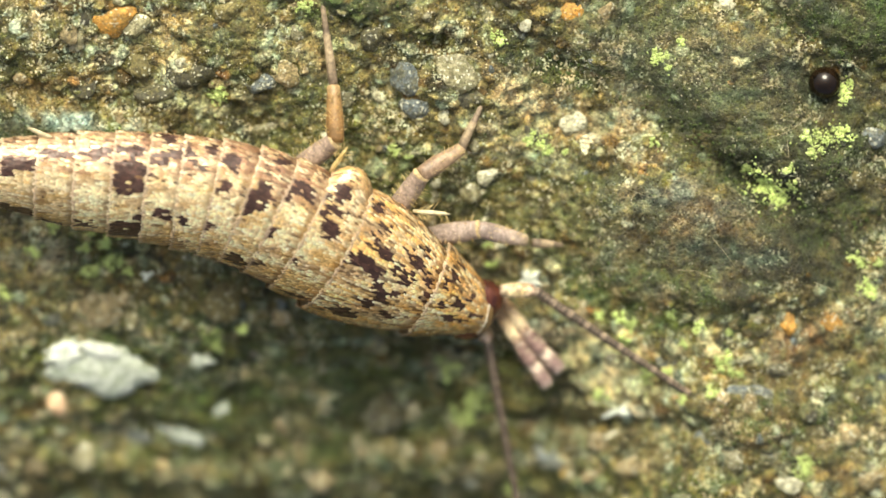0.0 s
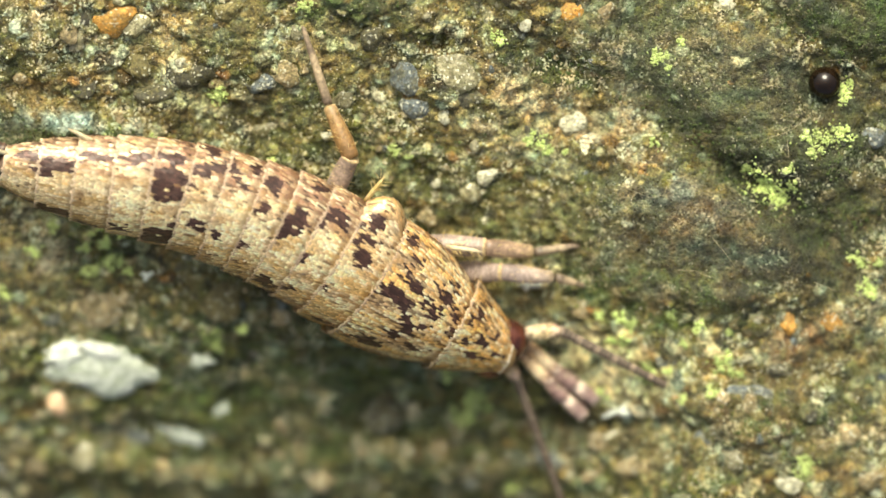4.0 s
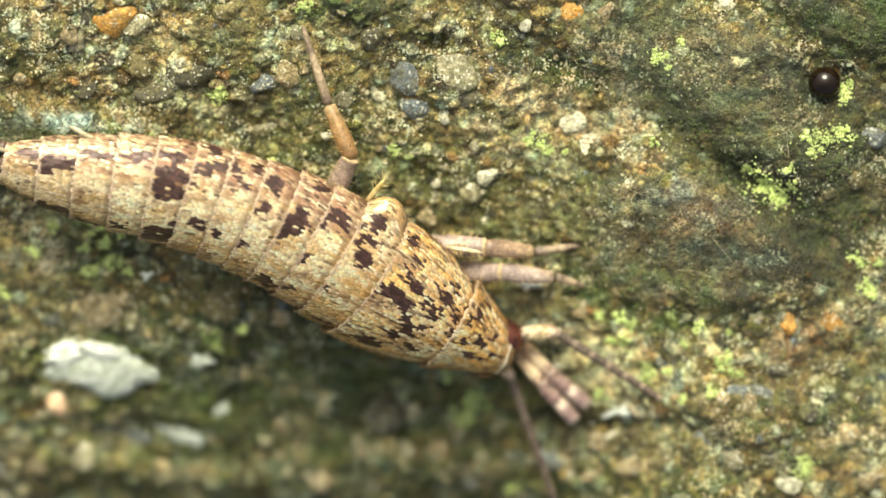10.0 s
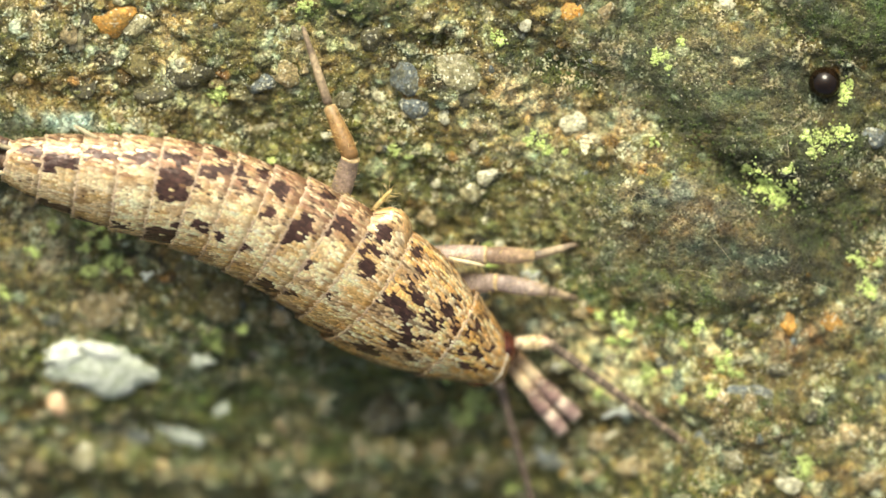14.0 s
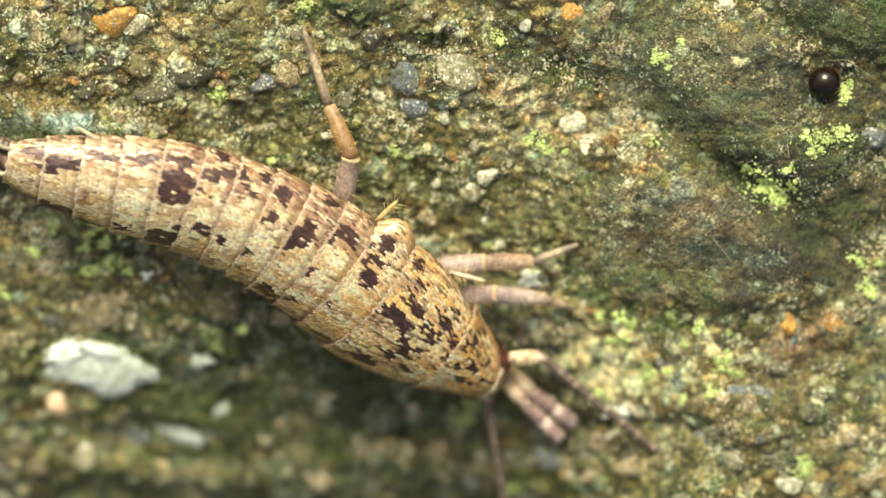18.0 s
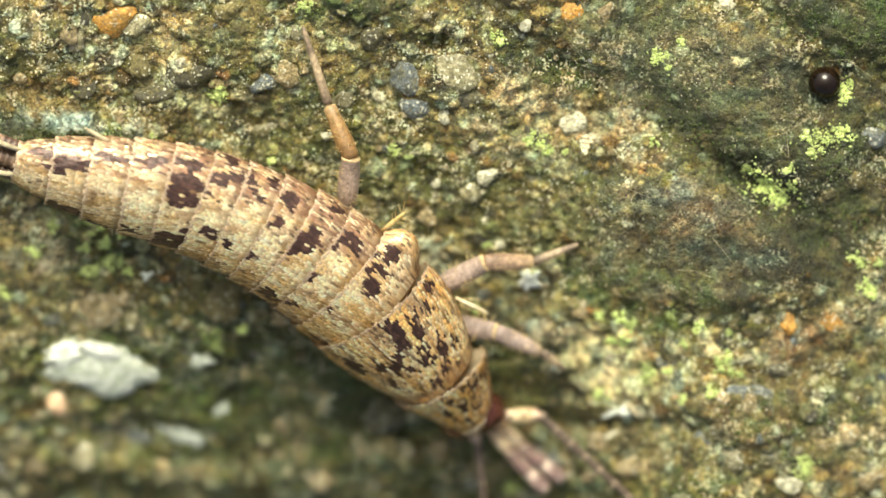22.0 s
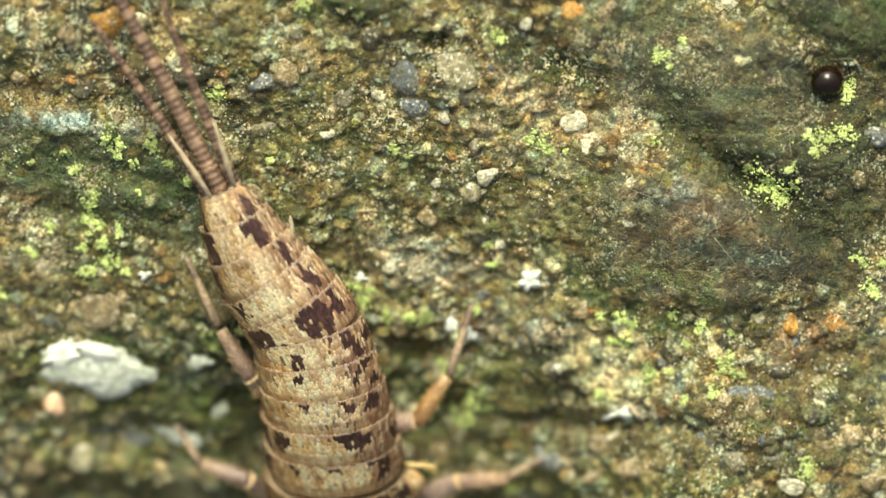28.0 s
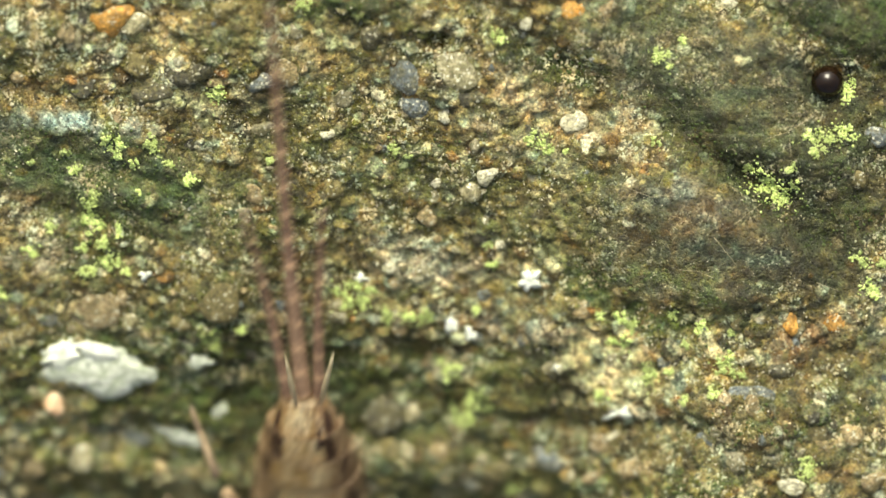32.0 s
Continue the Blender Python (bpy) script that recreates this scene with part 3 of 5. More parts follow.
def granules(name, places, mat, label, category, group="", kind="stuff", stack=0.3):
    """Very many tiny eight-sided granules on the rock, joined; places: x, y, radius."""
    corners = np.array(((1, 0, 0), (-1, 0, 0), (0, 1, 0), (0, -1, 0), (0, 0, 1), (0, 0, -1)), dtype=float)
    sides = np.array(((0, 2, 4), (2, 1, 4), (1, 3, 4), (3, 0, 4), (2, 0, 5), (1, 2, 5), (3, 1, 5), (0, 3, 5)))
    rng = np.random.RandomState(len(places))
    n = len(places)
    centres = np.array([(x, y, top(x, y) + stack * r) for x, y, r in places])
    size = np.array([r for _, _, r in places])[:, None, None] * rng.uniform(0.6, 1.4, (n, 6, 1))
    turn = rng.uniform(0, 6.28, n)
    c, s = np.cos(turn)[:, None], np.sin(turn)[:, None]
    pts = np.stack((corners[:, 0] * c - corners[:, 1] * s, corners[:, 0] * s + corners[:, 1] * c, np.broadcast_to(corners[:, 2] * 0.8, (n, 6))), -1)
    verts = (pts * size + centres[:, None, :]).reshape(-1, 3)
    faces = (sides[None] + 6 * np.arange(n)[:, None, None]).reshape(-1, 3)
    ob = build(name, verts.tolist(), faces.tolist(), mat)
    return tagged(ob, label, category, group, kind)


def alga(u, v, r):
    """One powdery clump about plan(u, v)."""
    rng = np.random.RandomState(900 + u % 97 + v)
    cx, cy, _ = seat(u, v)
    lobes = [(rng.normal(0, 0.55) * r / 100, rng.normal(0, 0.5) * r / 100, rng.uniform(0.2, 0.5) * r / 100) for _ in range(3 + r // 3)]
    places = []
    for _ in range(int(40 + r * 8)):
        lx, ly, lr = lobes[rng.randint(len(lobes))]
        spread_out = 1.15 if rng.rand() < 0.8 else 2.8
        places.append((cx + lx + rng.normal(0, 0.5) * lr * spread_out, cy + ly + rng.normal(0, 0.5) * lr * spread_out, rng.uniform(0.012, 0.03)))
    granules("alga_clump", places, ALGA, "bright yellow-green powdery alga clump on rock", "alga", "alga clumps", "", 0.7)


alga(383, 165, 17)
alga(1290, 630, 8)
alga(830, 705, 9)
alga(790, 670, 9)
alga(780, 640, 8)
alga(1440, 270, 8)
alga(1380, 360, 6)
alga(1400, 330, 7)
alga(1320, 300, 7)
alga(720, 280, 5)
alga(1000, 270, 5)
alga(1210, 610, 6)
alga(1060, 560, 7)
alga(1290, 590, 7)
alga(130, 305, 6)
alga(640, 530, 12)
alga(480, 285, 6)
alga(215, 255, 7)
alga(250, 340, 5)
alga(60, 290, 5)
alga(300, 290, 6)
alga(240, 290, 6)
alga(120, 270, 6)
alga(886, 68, 10)
alga(1172, 100, 16)
alga(1350, 325, 22)
alga(1372, 345, 24)
alga(1455, 250, 26)
alga(1492, 236, 13)
alga(1425, 240, 9)
alga(942, 248, 14)
alga(970, 268, 9)
alga(268, 260, 15)
alga(205, 265, 13)
alga(335, 318, 11)
alga(165, 378, 16)
alga(185, 430, 12)
alga(200, 465, 14)
alga(160, 482, 15)
alga(370, 600, 16)
alga(622, 520, 17)
alga(693, 562, 15)
alga(755, 560, 13)
alga(845, 545, 9)
alga(797, 655, 15)
alga(815, 735, 18)
alga(850, 715, 20)
alga(1110, 603, 10)
alga(1142, 665, 14)
alga(1098, 560, 10)
alga(1190, 556, 8)
alga(1240, 578, 10)
alga(1272, 648, 14)
alga(1257, 695, 13)
alga(1212, 705, 7)
alga(1180, 655, 8)
alga(1523, 462, 12)
alga(1535, 510, 16)
alga(860, 432, 9)
alga(140, 300, 8)
alga(88, 400, 10)
alga(1422, 820, 18)
alga(60, 440, 12)
alga(1205, 75, 7)
alga(1160, 252, 6)
alga(870, 470, 9)
alga(700, 265, 9)
alga(1500, 165, 16)
alga(640, 540, 10)
alga(10, 520, 10)
alga(540, 12, 12)
alga(1060, 700, 10)
alga(960, 255, 6)
alga(1300, 660, 10)
alga(190, 250, 8)
alga(168, 350, 13)
alga(178, 402, 14)
alga(212, 410, 8)
alga(150, 440, 8)
alga(228, 478, 7)
alga(1120, 575, 10)
alga(655, 512, 9)
alga(612, 540, 12)
alga(720, 565, 10)
alga(1395, 300, 10)
alga(1555, 470, 9)
alga(900, 860, 12)
alga(1080, 600, 9)
alga(430, 590, 8)


def crust(name, u, v, ru, rv, turn, seed, thick, mat, parent=None, wave=0.1, lift=0.0):
    """A chalky crust with a ragged lobed edge that follows the rock's slope."""
    rng = np.random.RandomState(seed)
    cx, cy, cz = seat(u, v)
    rings, spokes = 24, 84
    a = radians(turn)
    lobes = [(rng.randint(2, 8), rng.uniform(0, 6.28), rng.uniform(0.01, wave * 0.6)) for _ in range(6)]
    verts, faces = [(cx, cy, cz + 0.06 + lift + thick)], []
    for i in range(1, rings + 1):
        f = i / rings
        for k in range(spokes):
            w = 2 * math.pi * k / spokes
            d = f * (1 + sum(s * math.sin(n * w + p) for n, p, s in lobes) + wave * 2.4 * float(fractal(math.cos(w) * 1.5 + seed, math.sin(w) * 1.5, 0.9, 950, 4)))
            x, y = d * ru / 100 * math.cos(w), d * rv / 100 * math.sin(w)
            x, y = cx + x * math.cos(a) - y * math.sin(a), cy + x * math.sin(a) + y * math.cos(a)
            bumps = float(fractal(x, y, 0.3, seed, 4)) * thick * 1.1
            lean = float(base_height(np.array(x), np.array(y)) - base_height(np.array(cx), np.array(cy)))
            verts.append((x, y, cz + 0.06 + lift + lean + (thick + bumps) * math.sqrt(max(0, 1 - f ** 4)) - 0.14 * f ** 6))
    for k in range(spokes):
        faces.append((0, 1 + k, 1 + (k + 1) % spokes))
        for i in range(rings - 1):
            p, q = 1 + i * spokes, 1 + (i + 1) * spokes
            faces.append((p + k, q + k, q + (k + 1) % spokes, p + (k + 1) % spokes))
    return build(name, verts, faces, mat, parent)


big_lichen = crust("lichen_patch", 167, 646, 96, 47, -10, 70, 0.035, LICHEN_BED, None, 0.17)
tagged(big_lichen, "large chalky white lobed lichen patch on rock", "lichen", "lichen patches")
for n, (u, v, ru, rv, turn) in enumerate(((115, 630, 38, 24, 20), (178, 620, 44, 16, -12), (230, 640, 32, 20, -35), (150, 664, 40, 20, -8), (198, 684, 24, 11, 10), (102, 660, 24, 14, -30), (236, 670, 18, 11, -50))):
    crust("lobe", u, v, ru, rv, turn, 170 + n, 0.035, LICHEN, big_lichen, 0.12, 0.025)
for n, row in enumerate(((325, 770, 40, 17, -22), (385, 727, 24, 18, -20), (358, 640, 22, 13, 0), (938, 497, 17, 18, 20),
                         (797, 570, 16, 18, 0), (832, 590, 12, 14, 0), (1095, 727, 26, 12, 5), (985, 650, 9, 9, 0), (640, 492, 11, 9, 0), (258, 488, 11, 9, 0))):
    tagged(crust("lichen_patch", *row, 71 + n, 0.035, LICHEN if n not in (0, 1, 2) else LICHEN_BED, None, 0.32), "small chalky white crusty lichen patch on rock", "lichen", "lichen patches")


def bead():
    x, y, z = plan(1458, 147, 0.62)
    bm = bmesh.new()
    bmesh.ops.create_uvsphere(bm, u_segments=40, v_segments=24, radius=0.285 * MM)
    for v in bm.verts:
        v.co.z *= 0.92
        v.co *= 1 + 0.01 * math.sin(v.co.x / MM * 9)
    me = bpy.data.meshes.new("round_bead")
    bm.to_mesh(me)
    bm.free()
    me.materials.append(BEAD)
    me.polygons.foreach_set("use_smooth", [True] * len(me.polygons))
    ob = tagged(new("round_bead", me), "glossy dark brown round bead in a hollow of the rock", "egg")
    ob.location = (x * MM, y * MM, (top(x, y) + 0.16) * MM)


bead()


def moss_and_grit():
    rng = np.random.RandomState(12)
    moss, grit = [], []
    for u, v, ru, rv, turn, k in FILMS:
        a = radians(turn)
        for _ in range(int(ru * rv * 0.03 * k)):
            p, q = rng.normal(0, 0.45) * ru, rng.normal(0, 0.45) * rv
            x, y, _z = seat(u + p * math.cos(a) + q * math.sin(a), v - p * math.sin(a) + q * math.cos(a))
            if float(value_noise(x, y, 0.35, 81)) > -0.12:
                moss.append((x, y, rng.uniform(0.014, 0.034)))
    for _ in range(11000):
        x, y = rng.uniform(-8, 8), rng.uniform(-4.6, 4.6)
        even = x > 2.6 and y > -1
        if rng.rand() < 0.2 if even else float(value_noise(x, y, 0.6, 82)) + 0.3 * rng.normal() > 0.22:
            grit.append((x, y, rng.uniform(0.006, 0.014 if even else 0.02)))
    granules("moss_film", moss, MOSS, "thin dark green moss film on rock", "moss")
    granules("pale_grit", grit, GRIT, "fine glassy pale grit on rock", "grit")


moss_and_grit()


def fibre(points, width=0.004):
    pts = []
    for u, v in points:
        x, y, z = seat(u, v)
        pts.append((x, y, z + 0.06))
    fine = []
    for k in range(len(pts) - 1):
        for f in (0, 0.25, 0.5, 0.75):
            p = [pts[k][c] * (1 - f) + pts[k + 1][c] * f for c in range(3)]
            p[2] += 0.05 * math.sin(f * math.pi)
            fine.append(p)
    fine.append(pts[-1])
    v, f, _ = tube(fine, [width] * len(fine), 5)
    tagged(build("fibre", v, f, FIBRE), "fine pale dry fibre lying on rock", "fibre", "fine fibres")


for path in (((1180, 318), (1215, 322), (1250, 330)), ((1350, 248), (1390, 235), (1440, 205)), ((1460, 108), (1500, 106), (1545, 140)),
             ((1392, 235), (1396, 280)), ((1370, 232), (1410, 222), (1450, 195)), ((1200, 478), (1230, 480), (1260, 492)), ((1350, 150), (1400, 158)),
             ((935, 135), (945, 118)), ((230, 95), (265, 78)), ((1135, 715), (1140, 765)), ((1300, 395), (1345, 360)), ((1260, 420), (1300, 470)),
             ((1180, 330), (1175, 345)), ((1420, 60), (1450, 100)), ((1100, 330), (1150, 350), (1180, 345)), ((1440, 500), (1480, 515))):
    fibre(path)


# ---- the bristletail ----
# s runs along its middle line in millimetres from the neck (0) to the tail's end (9.6) and on along the tail filament.
bristletail = tagged(new("bristletail"), "mottled cream and brown scaly bristletail on the rock", "insect")
SEGMENTS = (  # part, front, back, half width at front, middle, back, height to width
    ("pronotum", -0.10, 1.06, 0.47, 0.71, 0.955, 0.79),
    ("mesonotum", 0.88, 2.68, 0.89, 1.17, 1.29, 0.75),
    ("metanotum", 2.50, 3.33, 1.19, 1.24, 1.26, 0.74),
    ("tergite", 3.26, 3.89, 1.24, 1.235, 1.22, 0.735),
    ("tergite", 3.84, 4.46, 1.21, 1.20, 1.185, 0.735),
    ("tergite", 4.42, 5.02, 1.175, 1.16, 1.145, 0.735),
    ("tergite", 4.98, 5.62, 1.135, 1.12, 1.105, 0.74),
    ("tergite", 5.58, 6.22, 1.095, 1.08, 1.06, 0.75),
    ("tergite", 6.18, 6.84, 1.05, 1.035, 1.01, 0.755),
    ("tergite", 6.79, 7.48, 1.0, 0.97, 0.935, 0.76),
    ("tergite", 7.43, 8.15, 0.925, 0.885, 0.815, 0.775),
    ("tergite", 8.10, 8.82, 0.805, 0.745, 0.65, 0.79),
    ("tail_plate", 8.77, 9.48, 0.64, 0.54, 0.39, 0.80),
)
SAG = (0.05, 0.10, 0.07, 0.06, 0.05, 0.05, 0.04, 0.02, 0.01, 0, 0, 0, 0)  # how far each plate hangs to the animal's right
BLOTCHES = []


def blotch(seg, f, angle, half_f, half_angle, both=True):
    """A dark mark on a plate: its place along it, its angle from the ridge, half length and half angle."""
    BLOTCHES.append((seg, f, angle, half_f, half_angle, both))


blotch(0, 0.62, 50, 0.12, 7, False)
blotch(0, 0.43, 20, 0.1, 8, False)
blotch(0, 0.38, -8, 0.22, 5, False)
blotch(0, 0.8, 36, 0.07, 6, False)
blotch(0, 0.25, 34, 0.07, 5, False)
blotch(0, 0.7, 8, 0.08, 5, False)
blotch(0, 0.15, 12, 0.06, 6, False)
blotch(0, 0.55, 70, 0.15, 5, False)
blotch(1, 0.94, 20, 0.05, 6, False)
blotch(1, 0.86, 20, 0.06, 6, False)
blotch(1, 0.77, 20, 0.06, 7, False)
blotch(1, 0.68, 18, 0.06, 8, False)
blotch(1, 0.6, 14, 0.07, 8, False)
blotch(1, 0.52, 6, 0.07, 8, False)
blotch(1, 0.45, -3, 0.08, 7, False)
blotch(1, 0.7, 56, 0.05, 6, False)
blotch(1, 0.78, 40, 0.05, 8, False)
blotch(1, 0.66, 36, 0.05, 5, False)
blotch(1, 0.6, 34, 0.06, 6, False)
blotch(1, 0.28, 40, 0.07, 8, False)
blotch(1, 0.23, 58, 0.05, 7, False)
blotch(1, 0.05, 16, 0.05, 11, False)
blotch(1, 0.3, 24, 0.05, 6, False)
blotch(1, 0.12, 34, 0.05, 8, False)
blotch(1, 0.45, 28, 0.04, 5, False)
blotch(1, 0.4, 48, 0.04, 5, False)
blotch(1, 0.62, -34, 0.16, 5, False)
blotch(1, 0.48, -13, 0.07, 4, False)
blotch(1, 0.25, -20, 0.08, 4, False)
blotch(1, 0.35, 8, 0.05, 4, False)
blotch(1, 0.85, 70, 0.06, 5, False)
blotch(2, 0.6, 66, 0.16, 6, False)
blotch(2, 0.48, 32, 0.13, 9, False)
blotch(2, 0.62, 36, 0.1, 5, False)
blotch(2, 0.52, 50, 0.2, 4, False)
blotch(2, 0.88, 56, 0.08, 6, False)
blotch(2, 0.75, 44, 0.1, 4, False)
blotch(2, 0.85, -4, 0.09, 4, False)
blotch(2, 0.38, -50, 0.25, 5, False)
blotch(3, 0.6, 53, 0.36, 7, False)
blotch(3, 0.25, 58, 0.2, 5, False)
blotch(3, 0.88, 43, 0.12, 5, False)
blotch(3, 0.85, 10, 0.1, 6, False)
blotch(3, 0.75, -26, 0.18, 5, False)
blotch(3, 0.6, -66, 0.4, 8, False)
blotch(4, 0.62, 29, 0.34, 7, False)
blotch(4, 0.4, 41, 0.22, 6, False)
blotch(4, 0.8, 22, 0.18, 6, False)
blotch(4, 0.25, 78, 0.2, 6, False)
blotch(4, 0.45, -38, 0.3, 8, False)
blotch(4, 0.5, -66, 0.4, 8, False)
blotch(5, 0.55, 34, 0.16, 5, False)
blotch(5, 0.97, 16, 0.06, 5, False)
blotch(5, 0.83, -4, 0.15, 4, False)
blotch(5, 0.5, 62, 0.25, 6, False)
blotch(6, 0.15, 74, 0.15, 5, False)
blotch(6, 0.62, -4, 0.13, 4, False)
blotch(6, 0.75, 62, 0.22, 6, False)
blotch(6, 0.4, 48, 0.12, 4, False)
blotch(7, 0.7, 56, 0.35, 5, False)
blotch(7, 0.53, 84, 0.25, 6, False)
blotch(7, 0.9, 38, 0.1, 4, False)
blotch(7, 0.3, 62, 0.25, 5, False)
blotch(7, 0.3, 0, 0.2, 3, False)
blotch(8, 0.08, -10, 0.1, 5, False)
blotch(8, 0.5, 62, 0.4, 5, False)
blotch(8, 0.44, 34, 0.5, 13)
blotch(9, 0.35, 56, 0.3, 6, False)
blotch(9, 0.85, 58, 0.15, 6, False)
blotch(9, 0.62, -36, 0.3, 5, False)
blotch(10, 0.4, 56, 0.4, 5, False)
blotch(10, 0.5, -50, 0.3, 6, False)
blotch(11, 0.73, 26, 0.2, 4, False)
blotch(11, 0.8, -52, 0.2, 6, False)
blotch(11, 0.42, 40, 0.5, 9)
blotch(12, 0.15, 30, 0.1, 5, False)
blotch(12, 0.28, 56, 0.3, 8)
CREAM, GOLD, TAWNY, UMBER, ROSE = (0.95, 0.79, 0.48), (0.66, 0.45, 0.18), (0.90, 0.50, 0.13), (0.050, 0.024, 0.017), (0.30, 0.155, 0.105)


def mix(a, b, k):
    return tuple(p * (1 - k) + q * k for p, q in zip(a, b))


def scale_colour(seg, f, angle, rng):
    """Colour of one scale: cream and gold in lengthwise streaks with dark mirrored blotches, rosy left flank, tawny
    forebody, shade painted on the right flank.
    """
    c0 = f + 0.12 * float(value_noise(seg * 5 + f, angle / 12, 0.3, 63)) + rng.normal(0, 0.02)
    s0 = angle + 9 * float(value_noise(seg * 5 + f * 1.3, angle / 20, 0.3, 64)) + rng.normal(0, 1.0)
    grow = 0.8 if seg < 2 else 0.95 if seg == 2 else 1.08
    for s, c, a, hc, ha, both in BLOTCHES:
        if s == seg and abs((c0 - c) / (hc * grow + 0.01)) ** 3 + abs(((abs(s0) if both else s0) - a) / (ha * grow + 0.5)) ** 3 < 1.1 + rng.normal(0, 0.22) and rng.rand() < 0.97:
            return mix(UMBER, (0.12, 0.058, 0.042), rng.rand() ** 2)
    streak = float(value_noise(angle / 7, seg * 1.7 + f * 0.8, 0.5, 66))
    patch = float(value_noise(seg * 3.1 + f * 1.1, angle / 26, 0.45, 61)) + 0.8 * streak + rng.normal(0, 0.12)
    brown = 0.6 * smooth(0.12, 0.36, float(value_noise(seg * 2.3 + f, angle / 14, 0.42, 67)) + rng.normal(0, 0.06))
    fore = {0: 0.9, 1: 0.8, 2: 0.3}.get(seg, 0.05)
    # right flank runs to darker gold and olive: its shade put into the colour
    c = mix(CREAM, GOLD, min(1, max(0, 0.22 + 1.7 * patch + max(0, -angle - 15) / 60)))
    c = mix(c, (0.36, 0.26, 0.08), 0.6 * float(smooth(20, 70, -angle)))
    high = smooth(-5, 45, angle) * 0.45
    c = mix(c, TAWNY, fore * min(1, max(0, 0.25 + high + 2.2 * float(value_noise(angle / 6, f * 1.6 + seg, 0.5, 62)) + rng.normal(0, 0.15))))
    c = mix(c, (0.30, 0.165, 0.075), brown)
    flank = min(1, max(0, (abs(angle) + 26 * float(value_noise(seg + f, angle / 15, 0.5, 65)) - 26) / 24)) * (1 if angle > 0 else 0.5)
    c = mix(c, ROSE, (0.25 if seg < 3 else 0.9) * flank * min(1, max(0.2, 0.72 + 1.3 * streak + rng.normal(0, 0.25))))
    thin = float(value_noise(angle / 3, f * (1.4 if seg else 2.0) + 7 * seg, 0.5, 68))
    if seg < 2 and thin + rng.normal(0, 0.06) > 0.34:
        c = mix(c, UMBER, 0.75)
    elif thin + rng.normal(0, 0.08) < -0.3:
        c = mix(c, (0.97, 0.86, 0.6), 0.6)
    if rng.rand() < 0.045 + 0.13 * flank + 0.03 * (seg < 2):
        c = mix(c, UMBER, 0.45 + 0.4 * rng.rand())
    k = rng.uniform(0.9, 1.28) * (0.8 if seg >= 10 else 1.0)
    return tuple(min(0.97, q * k) for q in c)


def hull(seg, f, angle):
    """A point on the plate's back: f from its front (0) to its rear (1), angle from the ridge in degrees."""
    _, front, back, wf, wm, wb, tall = SEGMENTS[seg]
    w = (1 - f) * (1 - 2 * f) * wf + 4 * f * (1 - f) * wm + f * (2 * f - 1) * wb if 0 <= f <= 1 else (wf if f < 0 else wb)
    w *= 0.97 + 0.045 * min(1, max(0, f))
    lobe = {1: 0.05, 2: 0.26 if angle > 0 else 0.06}.get(seg, 0.01)
    w *= 1 + lobe * math.exp(-((abs(angle) - 90) / 20) ** 2) * math.sin(math.pi * min(1, max(0, f)) ** 1.1) ** 0.7
    x = (back - front) * (0.5 - f)
    if seg == 0:
        x -= 0.13 * max(0.0, math.sin(radians(angle))) * max(0.0, 1 - f) if abs(angle) < 120 else 0
    if seg == 1:
        x += 0.10 * (1 - abs(angle) / 60) * (1 - f)
    a = radians(angle)
    y = w * math.sin(a) - SAG[seg]
    z = w * tall * math.cos(a)
    if abs(angle) > 90:
        z *= 0.45
    return Vector((x, y, z))


